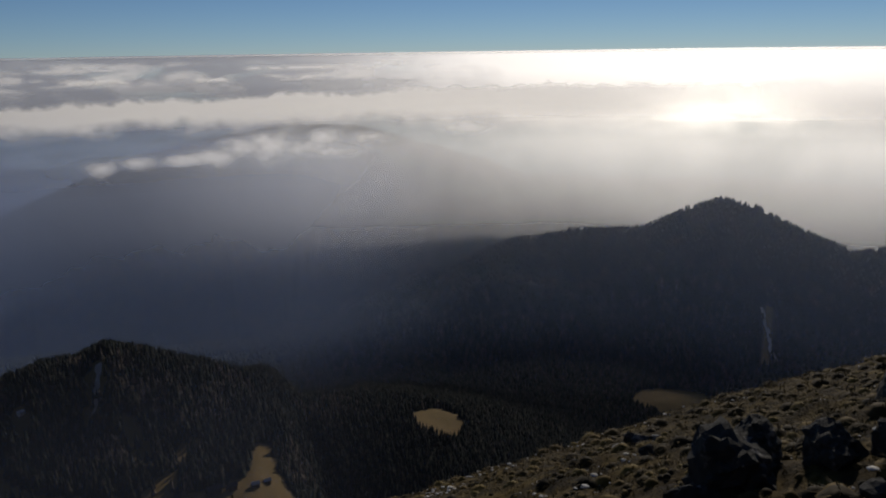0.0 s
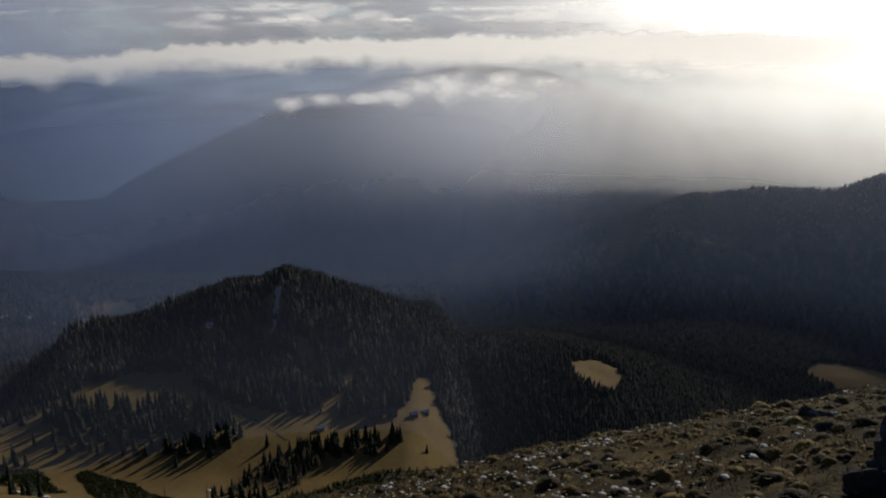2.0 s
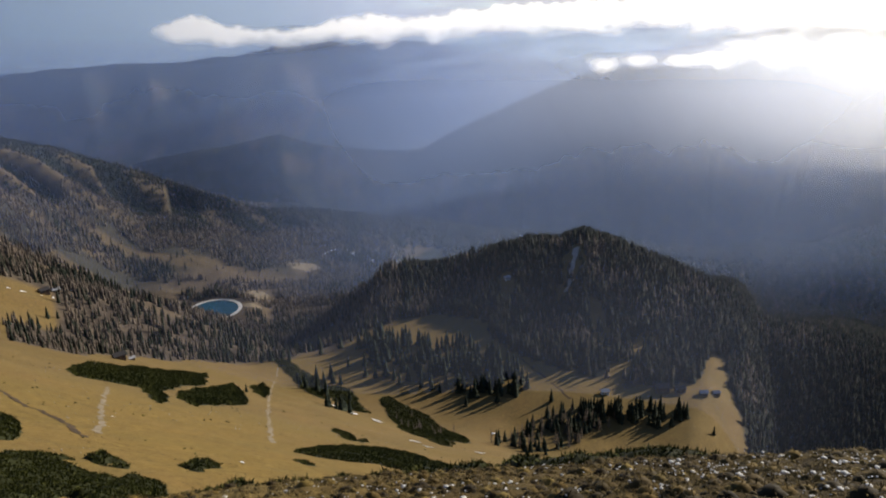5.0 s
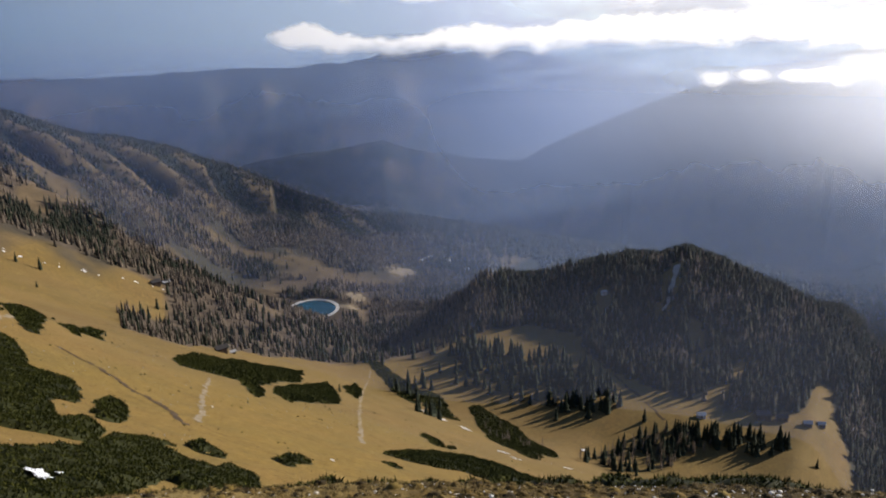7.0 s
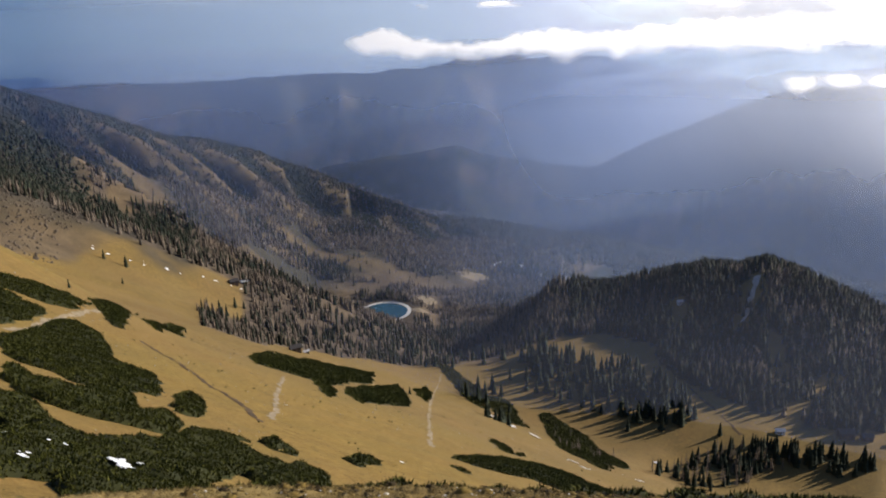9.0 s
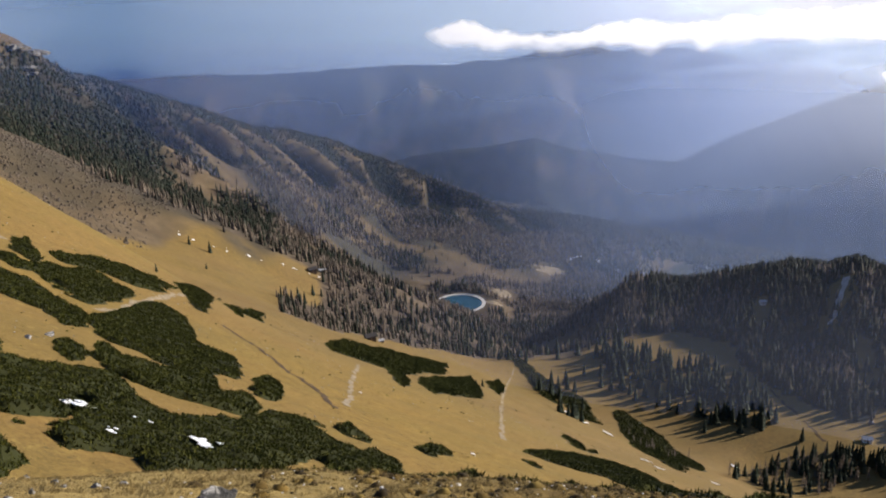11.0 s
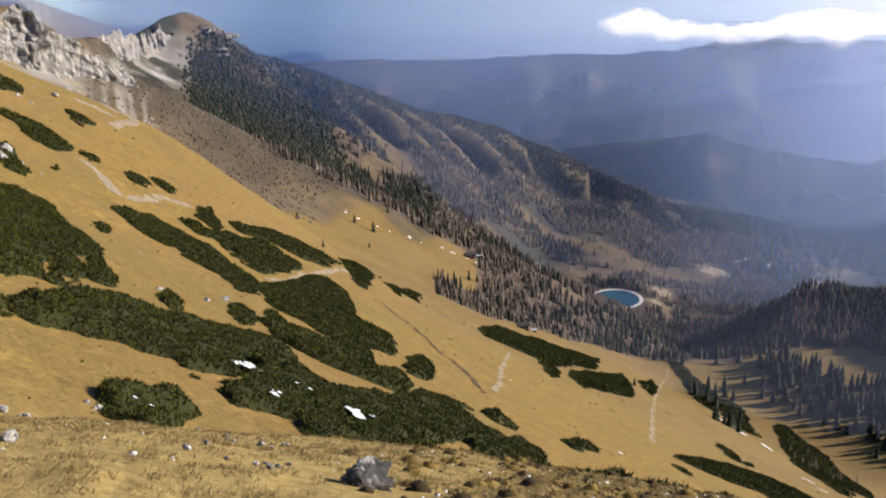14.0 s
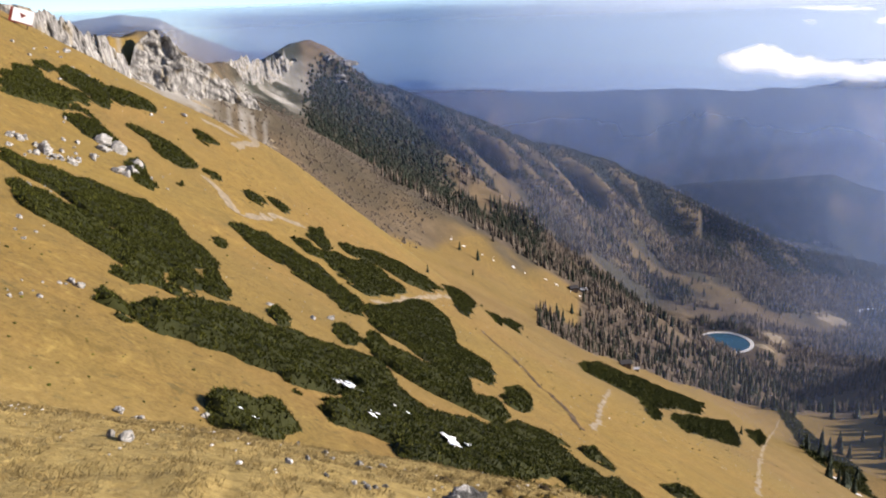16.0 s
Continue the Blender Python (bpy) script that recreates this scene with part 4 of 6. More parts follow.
thicket(((-56.5, -2.6), (-60.9, -1.6), (-68.9, 1.0), (-71.3, 4.2), (-74.3, 11.4), (-78.9, 17.8), (-76.6, 20.5), (-68.2, 18.1), (-58.7, 13.0), (-52.2, 8.4), (-50.5, 6.7), (-54.4, 6.2), (-53.8, 4.3), (-54.5, 2.9), (-53.2, 1.1), (-53.8, 0.5), (-52.7, -1.5), (-54.1, -2.3)))
thicket(((-51.8, 8.0), (-59.9, 13.3), (-69.8, 18.6), (-65.8, 19.3), (-63.4, 21.7), (-67.5, 27.1), (-59.3, 25.9), (-28.3, 12.1), (-28.5, 11.1), (-29.4, 9.9), (-29.6, 9.0), (-43.0, 11.4), (-47.1, 12.1), (-47.5, 10.4), (-46.7, 8.5), (-49.2, 7.9)))
thicket(((-67.5, 27.1), (-77.2, 33.8), (-80.2, 39.5), (-75.9, 41.0), (-67.5, 38.5), (-66.9, 41.6), (-64.9, 43.7), (-26.8, 14.4), (-55.1, 29.5), (-58.2, 30.0), (-52.1, 24.1), (-27.3, 13.4), (-28.0, 11.9), (-28.5, 11.6), (-57.4, 24.0)))
thicket(((-84.0, 9.0), (-87.2, 10.6), (-83.4, 11.3), (-78.5, 10.7), (-75.3, 9.2), (-79.4, 8.7)))
thicket(((-90.1, 16.6), (-95.6, 19.0), (-93.5, 20.3), (-93.6, 21.3), (-84.2, 18.8), (-80.9, 16.8), (-83.5, 16.2)))
thicket(((-92.5, 21.0), (-101.1, 24.7), (-91.9, 25.1), (-90.4, 27.5), (-96.9, 34.2), (-97.4, 37.2), (-83.5, 32.2), (-88.9, 37.4), (-79.9, 34.9), (-70.6, 29.6), (-71.3, 27.4), (-73.9, 23.5), (-77.1, 20.9), (-82.0, 19.5)))
thicket(((-132, 31), (-149, 39), (-170, 51), (-177, 57), (-169, 59), (-151, 54), (-133, 50), (-132, 54), (-111, 47), (-101, 41), (-102, 39), (-94, 32), (-99, 30), (-104, 28), (-109, 27), (-117, 27)))
thicket(((-155, 11), (-157, 15), (-159, 19), (-157, 23), (-153, 27), (-146, 29), (-136, 31), (-117, 27), (-111, 23), (-125, 22), (-133, 18), (-138, 14), (-151, 12)))
thicket(((-171, 25), (-177, 30), (-167, 30), (-160, 27)))
thicket(((-173, 31), (-179, 37), (-188, 44), (-188, 49), (-177, 52), (-163, 45), (-148, 35), (-153, 32), (-160, 30)))
thicket(((-194, 40), (-205, 50), (-212, 59), (-213, 66), (-213, 73), (-190, 62), (-188, 55), (-192, 48), (-187, 40)))
thicket(((-193, 33), (-200, 37), (-188, 36), (-183, 36), (-177, 33), (-183, 31)))
thicket(((-222, 76), (-237, 86), (-333, 133), (-183, 69), (-186, 68), (-200, 71)))
thicket(((-233, 95), (-328, 142), (-328, 153), (-303, 138), (-214, 91)))
thicket(((-41.7, 1.0), (-43.1, 1.6), (-43.9, 3.0), (-46.4, 5.4), (-45.0, 6.0), (-42.6, 5.8), (-40.1, 4.5), (-31.9, 2.4), (-36.9, 2.1), (-37.9, 1.1), (-39.5, 0.9)))
thicket(((-100.8, 43.3), (-112.9, 50.0), (-114.2, 53.7), (-97.6, 46.7), (-88.0, 40.9), (-88.4, 38.7), (-94.9, 40.6)))
thicket(((-298, 165), (-327, 192), (-318, 202), (-348, 247), (-375, 293), (-303, 235), (-276, 202), (-239, 157), (-238, 145), (-242, 137)))
thicket(((-239, 157), (-265, 180), (-212, 149), (-176, 121)))
thicket(((-259, 187), (-284, 221), (-354, 295), (-271, 233), (-238, 202), (-234, 188), (-183, 137), (-218, 158)))
thicket(((-347, 302), (-379, 341), (-357, 325), (-282, 253)))
thicket(((-196, 18), (-197, 23), (-189, 21), (-189, 18)))
thicket(((-203, 25), (-203, 30), (-194, 27)))
thicket(((-195, 10), (-198, 14), (-189, 13), (-188, 10)))
thicket(((-166, 3), (-174, 5), (-167, 5), (-161, 3)))
thicket(((-129, 7), (-132, 9), (-123, 8), (-120, 7)))
thicket(((-163, -5), (-170, -3), (-160, -2), (-156, 0), (-148, -1), (-148, -4)))
thicket(((-78.8, 42.9), (-82.7, 47.9), (-74.6, 46.5), (-71.3, 43.7), (-74.0, 42.2)))
thicket(((-77.7, 54.4), (-82.4, 60.9), (-82.0, 64.8), (-72.6, 53.7)))
thicket(((-239, 11), (-243, 15), (-239, 17), (-228, 13), (-230, 11)))
thicket(oval(-90, 87.9, 1.5, 0.6, -1.4, 1.3))
thicket(oval(-173.6, 190.8, 12, -8.2, -12.2, 13.5))
thicket(oval(-158, 183.1, -3, 5.4, -4, 4.6))
thicket(oval(-109.2, 136.8, -11.2, 26.4, -11.9, -5.1))
thicket(oval(-246.3, 339.7, 38, -17.9, -27.9, 38.5))
thicket(oval(-368.4, 368.9, 32.4, -13.2, -13.2, 13.9))
thicket(oval(-334.2, 363.4, 31.3, -6.7, -10.6, 12.2))
trail('footpath', 'worn pale footpath straight down the meadow', [(-396.0, 371.9), (-375.0, 347.3), (-354.2, 324.6), (-271.8, 246.5), (-218.2, 197.1), (-149.0, 134.6), (-116.9, 106.0)], 1.1, GRAVEL)
trail('erosion_gully', 'dark eroded gully line across the meadow', [(-175.5, 70.2), (-163.2, 71.0), (-150.6, 69.6), (-124.6, 63.5), (-111.3, 60.2), (-97.9, 54.7)], 1, SOIL)
trail('footpath', 'faint stony track on the meadow', [(-207.6, 126.2), (-159.1, 94.9), (-142.8, 84.4), (-118.2, 69.4), (-105.2, 60.8)], 1, GRAVEL)
trail('footpath', 'pale scree track zigzagging over the slope', [(-188.7, 10.2), (-183.0, 12.2), (-175.7, 13.5), (-168.6, 14.8), (-171.8, 17.8), (-185.5, 24.4), (-192.4, 30.8)], 2.2, GRAVEL)
trail('footpath', 'pale track between dwarf pines', [(-142.9, 34.6), (-152.3, 41.1), (-172.2, 51.7), (-186.8, 61.8), (-209.2, 74.1)], 1.6, GRAVEL)
trail('scree', 'pale stony strip down the wooded knoll', [(-285, 637), (-277, 614), (-272, 598), (-269, 580)], 4, RUBBLE)
trail('scree', 'pale bare strip down the wooded hill', [(552, 1367), (541, 1317), (531, 1276), (524, 1230)], 5, RUBBLE)
trail('piste', 'dark ditch down the ski meadow', [(-279.5, 496.0), (-251.8, 479.7), (-226.1, 463.5), (-202.1, 447.6)], 2, SOIL)
patch('gravel_yard', 'pale gravel yard on the plateau', -876, 906, 14, 18, -14, 10, GRAVEL)
trail('gravel_yard', 'pale gravel yard on the plateau', [(-915, 880), (-893, 905), (-870, 915), (-862, 890)], 7, GRAVEL)
trail('forest_track', 'pale gravel track through the woods', [(-678, 694), (-650, 655), (-607, 583), (-575, 545)], 6, GRAVEL)
patch('gravel_yard', 'pale gravel landing in the woods', -832, 756, 9, 14, -12, 10, GRAVEL)
patch('gravel_yard', 'pale gravel landing beside the reservoir', POND[0] - 34, POND[1] - 40, 12, -5, 6, 12, GRAVEL)
patch('gravel_yard', 'pale gravel landing beside the reservoir', POND[0] + 30, POND[1] + 37, 9, 8, -4, 6, GRAVEL)
patch('gravel_yard', 'pale stony clearing near the woods', -811.3, 557, -109.9, 97.4, -43.8, -49.5, GRAVEL)
trail('scree', 'pale scree streak under the crags', [(-576.4, 27.2), (-575.8, 37.2), (-293.0, 24.6), (-281.0, 28.5), (-572.0, 76.3)], 5, GRAVEL)
trail('scree', 'pale scree streak under the crags', [(-270.9, 15.1), (-273.3, 21.0), (-270.1, 25.5)], 4, GRAVEL)
trail('scree', 'pale scree streak under the crags', [(-249.4, 21.8), (-280.6, 32.0), (-570.0, 79.1)], 3, GRAVEL)
snow(-58.3, 12.1, 0.90)
snow(-52.4, 12.7, 0.28)
snow(-52.3, 18.5, 0.59)
snow(-57.5, 15.4, 0.23)
snow(-40.6, 2.6, 0.15)
snow(-40.1, 3.2, 0.15)
snow(-51.4, 12.1, 0.36)
snow(-52.9, 18.5, 0.84)
snow(-56.7, 16.2, 0.22)
for step_, (ex, ey) in enumerate(((-527, 181), (-528, 189), (-524, 197), (-520, 209), (-518, 217), (-517, 232), (-515, 240), (-517, 258), (-516, 266), (-514, 277), (-513, 284))):
    snow(ex, ey, 0.6 + 0.25 * (step_ % 3), 0.12)
snow(-311.2, 337.3, 3.11)
snow(-278.2, 315.5, 2.85)
snow(-264.8, 318.9, 3.12)
snow(-233.5, 306.5, 2.03)
snow(-182.2, 245.3, 1.84)
snow(-168.2, 234, 1.30)
snow(-156.8, 256.9, 1.36)
snow(-220.7, 377.7, 1.32)
snow(-80.4, 66.8, 0.40)
snow(-125.7, 76.4, 0.33)
snow(-55.8, 22.4, 0.18)
rock(2.45, 6.85, 0.58, 0.72, True)
rock(2.75, 7.35, 0.40, 1.00, True)
rock(2.05, 6.55, 0.26, 0.80, True)
rock(5.2, 9.2, 0.42, 0.90, True)
rock(3.55, 6.3, 0.30, 0.75, True)
rock(2.6, 7.2, 0.18, 0.80, True)
rock(3.15, 6.55, 0.34, 0.68, True)
rock(3, 5.6, 0.14, 0.70, True)
rock(2.8, 10.8, 0.19, 0.70, True)
rock(1.2, 6.5, 0.14, 0.50)
rock(1.5, 6, 0.17, 0.50, True)
rock(2.2, 7.1, 0.08, 0.60)
rock(3.2, 13, 0.25, 0.80, True)
rock(2.8, 12.6, 0.15, 0.60)
rock(3.6, 13.4, 0.13, 0.60)
rock(-8.7, 3.1, 0.40, 0.55).data.materials[0] = MOTTLED
rock(-10.9, -0.7, 0.12, 1.00)
rock(-11.1, -0.9, 0.08, 1.00)
rock(-11.5, 1.7, 0.07, 0.80)
rock(-10, 1.7, 0.06, 0.60)
rock(-10, 2.2, 0.06, 0.60)
rock(-9.4, 2.1, 0.08, 0.60)
rock(-10, 2.5, 0.06, 0.60)
rock(-39.1, 0.8, 0.27, 0.70)
rock(-39.6, 0.4, 0.20, 0.80)
rock(-38.8, 3.2, 0.16, 0.60)
rock(-40.2, 5.3, 0.22, 0.60)
rock(-14.8, 2.5, 0.10, 0.60)
rock(-14.0, 2.5, 0.07, 0.60)
rock(-14.0, 3.0, 0.11, 0.50)
rock(-13.4, 3.05, 0.06, 0.60)
rock(-15.0, 3.7, 0.12, 0.60)
rock(-35.5, -2.8, 0.30, 0.70)
rock(-35.0, -2.2, 0.22, 0.80)
rock(-22.4, -1.2, 0.12, 0.70)
rock(-40.2, 1.2, 0.21, 0.70)
rock(-6.9, -0.3, 0.02, 0.60)
rock(-6.5, 1.5, 0.06, 0.50)
rock(-10.5, 1.3, 0.07, 0.70)
rock(-9.6, 2, 0.07, 0.50)
rock(-9.3, 2.1, 0.07, 0.50)
rock(-9.7, 2.3, 0.06, 0.60)
rock(-7.8, 4, 0.08, 0.60)
rock(-8.4, 8.8, 0.13, 0.40)
rock(-9.6, 9.6, 0.12, 0.40)
rock(-143.9, 47.6, 0.68, 0.60)
rock(-135, 41.5, 0.73, 0.60)
rock(-86.7, 9.7, 0.51, 0.40)
rock(-89.6, 14.8, 0.60, 0.40)
rock(-94.8, 17.7, 0.70, 0.40)
rock(-137.2, -18.6, 0.87, 0.53)
rock(-135.6, -20, 0.50, 0.90)
rock(-140.1, -18.2, 0.75, 0.81)
rock(-135.7, -19.6, 0.45, 0.95)
rock(-127.7, -18.9, 0.40, 0.83)
rock(-138.5, -19.2, 1.15, 0.46)
rock(-126.4, -18.7, 0.63, 0.50)
rock(-138.8, -17, 0.44, 0.68)
rock(-138.4, -19.9, 0.82, 0.54)
rock(-143.3, -15.6, 0.38, 0.90)
rock(-133.4, -16.1, 0.60, 0.71)
rock(-138.8, -16.8, 0.77, 0.98)
rock(-139.2, -13.9, 0.45, 0.65)
rock(-132.2, -14.8, 0.34, 0.58)
rock(-130.7, -16, 0.82, 0.73)
rock(-118, -16.2, 0.42, 0.74)
rock(-129.3, -16.6, 0.43, 0.87)
rock(-124.1, -16.6, 0.33, 0.83)
rock(-143.2, -16.1, 0.57, 0.80)
rock(-139, -15.6, 0.48, 0.61)
rock(-136.4, -13.4, 0.65, 0.98)
rock(-132.2, -14.4, 0.54, 0.55)
rock(-142.2, -12.4, 0.44, 0.60)
rock(-152.6, -12.8, 0.54, 0.45)
rock(-136.2, -15.5, 1.38, 1.00)
rock(-155.5, -14.4, 0.60, 0.88)
rock(-148, -12.2, 0.52, 0.74)
rock(-143.5, -13.8, 0.52, 0.97)
rock(-158.9, -12.5, 0.59, 0.93)
rock(-135, -14.2, 0.68, 0.83)
rock(-143.7, -11.8, 0.37, 0.59)
rock(-139.4, -11.7, 0.31, 0.94)
rock(-140.7, -12.8, 0.44, 0.99)
rock(-137.9, -12.1, 0.89, 0.98)
rock(-143.7, -11.6, 0.56, 0.95)
rock(-142.2, -11.4, 0.40, 0.65)
rock(-140.8, -11.6, 0.30, 0.84)
rock(-169.1, -6.5, 1.80, 0.95)
rock(-165.7, -8.1, 0.82, 0.50)
rock(-170.7, -8.9, 1.92, 0.83)
rock(-167.4, -7.9, 0.64, 0.74)
rock(-172.5, -7.5, 0.73, 0.67)
rock(-164, -8.9, 0.64, 0.50)
rock(-164, -8.9, 1.42, 0.81)
rock(-176.1, -6.5, 0.65, 0.72)
rock(-174.2, -8.5, 1.31, 0.64)
rock(-154.3, -10, 1.03, 0.45)
rock(-155.9, -9.5, 0.37, 0.69)
rock(-149.7, -9.7, 0.51, 0.83)
rock(-151.2, -10, 0.61, 0.91)
rock(-151.2, -9.8, 0.89, 0.91)
rock(-151.4, -6.1, 1.10, 0.67)
rock(-156.1, -4.1, 1.54, 0.75)
rock(-159.3, -4.2, 1.10, 0.63)
rock(-157.7, -5, 0.59, 0.52)
rock(-151.4, -6.1, 0.54, 0.48)
rock(-162.6, -3.4, 1.53, 0.78)
rock(-150, -5.2, 1.33, 0.63)
rock(-148.4, -6.5, 1.22, 0.78)
rock(-159.3, -3.6, 0.93, 0.59)
rock(-156.1, -5.5, 0.65, 0.67)
rock(-101.7, -12.1, 0.17, 0.59)
rock(-99.8, -11.4, 0.16, 0.91)
rock(-94.8, -11.1, 0.19, 0.85)
rock(-95.6, -12.9, 0.41, 0.91)
rock(-87.3, -12.3, 0.14, 0.62)
rock(-52.7, -8.3, 0.12, 0.84)
rock(-53.9, -7.4, 0.13, 0.62)
rock(-57.5, -5.6, 0.13, 0.83)
rock(-55.7, -6.7, 0.20, 0.81)
rock(-56.9, -5.9, 0.24, 0.71)
rock(-56.3, -6.4, 0.17, 0.73)
rock(-57.5, -6.2, 0.37, 0.72)
rock(-56.9, -5.7, 0.39, 0.83)
rock(-49.1, -7.9, 0.17, 0.86)
rock(-51.2, -7.6, 0.10, 0.51)
rock(-49, -8.5, 0.09, 0.59)
rock(-47.5, -8.2, 0.17, 0.98)
rock(-50.2, -7.2, 0.29, 0.47)
rock(-172, -15.4, 0.41, 0.56)
rock(-177.4, -14.3, 0.46, 0.62)
rock(-175.5, -15.4, 0.50, 0.97)
rock(-257.3, -19.3, 1.45, 0.65)
rock(-222.8, -25, 0.76, 0.82)
rock(-229.2, -29, 0.66, 0.85)
rock(-247, -20.7, 0.58, 0.66)
rock(-242.1, -19.9, 0.70, 0.56)
rock(-244.3, -23.1, 0.59, 0.58)
rock(-234.4, -25.1, 0.45, 0.75)
rock(-254.7, -19.6, 0.54, 0.68)
rock(-212.4, -18.6, 0.63, 0.55)
rock(-235.4, -13.6, 0.65, 0.66)
rock(-232.8, -17.1, 1.19, 0.63)
rock(-237.7, -14.1, 0.39, 0.67)
rock(-228.1, -17.9, 0.46, 0.64)
rock(-293.9, -8.7, 0.57, 0.81)
rock(-230.5, -15.7, 0.70, 0.49)
rock(-252.9, 4.4, 0.40, 0.90)
rock(-245.2, 9.4, 0.36, 0.69)
rock(-204.8, -2.9, 0.32, 0.56)
rock(-226.5, 2.8, 0.57, 0.71)
rock(-255.3, 9.4, 1.08, 0.67)
rock(-228.8, 0.4, 0.70, 0.86)
rock(-67.8, -10.5, 0.21, 0.73)
rock(-70, -9.5, 0.22, 0.65)
rock(-73.5, -11, 0.29, 0.88)
rock(-65.8, -9.8, 0.27, 0.53)
rock(-75.2, -9.5, 0.13, 0.59)
rock(-172.7, 2.4, 0.21, 0.51)
rock(-165.9, 0.9, 0.21, 0.91)
rock(-156.2, 1.4, 0.35, 0.96)
rock(-157.8, -1.1, 0.53, 0.95)
rock(-174.2, 8.8, 0.28, 0.55)
MAIN = ((-374, 429), (-376, 462), (-350, 466), (-325, 466), (-309, 480), (-279, 480), (-249, 466), (-228, 440), (-240, 420), (-275, 440), (-308, 430), (-345, 418))
BELT = ((-211, 351), (-210, 416), (-195, 437), (-185, 449), (-164, 450), (-180, 372))
ROW = ((-195, 430), (-180, 446), (-161, 461), (-135, 478), (-126, 460), (-139, 450), (-166, 440), (-188, 426))
grove(24, 'spruce', 8, 14, ((-385, 384), (-365, 356), (-335, 338), (-296, 313), (-268, 300), (-315, 360), (-351, 389)))
grove(96, 'spruce', 12, 20, MAIN)
grove(30, 'spruce', 11, 17, ((-357, 412), (-345, 418), (-275, 440), (-237, 418), (-265, 411), (-308, 405), (-339, 400)))
grove(50, 'larch', 8, 13, BELT)
grove(40, 'spruce', 8, 14, BELT)
grove(50, 'spruce', 10, 15, ROW)
grove(24, 'spruce', 8, 14, ((-422, 331), (-473, 395), (-490, 440), (-410, 405), (-392, 391), (-404, 369)))
grove(14, 'larch', 6, 10, ((-292, 367), (-279, 380), (-240, 364), (-213, 321), (-224, 300)))
for outline, count, lo in ((MAIN, 900, 10), (BELT, 500, 7), (ROW, 420, 8), (((-440, 400), (-420, 480), (-378, 500), (-360, 470), (-380, 440), (-395, 405)), 500, 9)):
    p = stand(rng, 30 * count, (10, 50), (330, 640), lambda x, y: 0.05 * within(x, y, outline, 4))
    forest("young_spruces", "young dark spruces standing between the taller trees of a grove", p, lo + 5 * rng.random(len(p)), SPRUCE, rng, 5, 7, 0.19)
single('spruce', 7.0, -515.3, 190.6)
single('spruce', 9.1, -509.4, 201.7)
single('spruce', 2.9, -231.2, 74.7)
single('spruce', 4.5, -465.1, 180.4)
single('spruce', 9.6, -458.3, 236.5)
single('spruce', 9.3, -483.3, 261.3)
single('spruce', 6.9, -485.9, 269.3)
single('spruce', 9.1, -284.3, 413.6)
single('spruce', 9.7, -259, 406.5)
single('spruce', 5.2, -303.8, 261.3)
single('spruce', 3.8, -297.8, 251.7)
single('spruce', 1.9, -225.7, 96.3)
single('spruce', 3.1, -306.7, 134)
single('spruce', 2.7, -310.8, 143.6)
single('spruce', 7.3, -112.5, 468.6)
single('spruce', 9.7, -360, 406.9)
single('spruce', 12.9, -359.4, 386.8)
single('spruce', 10.5, -211.8, 438.1)
single('spruce', 9.6, -191.6, 440.6)
hut('white', -186, 467, 5.1)
hut('dark', -155, 492, 9.0)
hut('dark', -144.7, 498.2, 6.5)
hut('bright', -124.5, 514.6, 4.3)
hut('bright', -130, 503, 5.0)
hut('dark', -517.9, 281.2, 6.0)
hut('bright', -523.8, 292.7, 4.6)
hut('white', -321.2, 574.7, 4.4)
hut('dark', -363.3, 229.7, 5.8)
hut('bright', -370.3, 241.4, 2.8)
hut('white', -774, 1010, 8.0)
hut('white', -804, 985, 6.0)
hut('bright', -759, 988, 6.0)
board(-260.3, -29.7)

# a belt of dwarf pine along the brow
for k in range(14):
    a = 17 + 3.7 * k
    bx_, by_ = spot(a, 25.5 + 1.2 * math.sin(2.1 * k))
    side = Vector((math.cos(radians(a)), math.sin(radians(a))))
    thicket(oval(bx_, by_, 1.1 * side.x, 1.1 * side.y, -0.8 * side.y, 0.8 * side.x), 0.55)


# ---------------------------------------------------------------- crags
def cliff_material():
    m = Mat("cliff_limestone")
    tall = m.n("Mapping")
    m.link(m.place(), tall.inputs["Vector"])
    tall.inputs["Scale"].default_value = (0.42, 0.42, 0.13)
    streak = m.noise(1.0, 7, 0.65, tall.outputs[0])
    c = m.ramp(streak, (0.36, (0.045, 0.042, 0.040)), (0.47, (0.14, 0.132, 0.122)), (0.68, (0.40, 0.385, 0.35)))
    c = m.mix(m.step(m.noise(0.09, 4), 0.54, 0.66, 0, 0.55), c, (0.20, 0.155, 0.085))
    m.bump(m.noise(0.8, 8, 0.7), 0.8, 0.7)
    return m.done(c, 0.95, 0.15)


CLIFF = cliff_material()


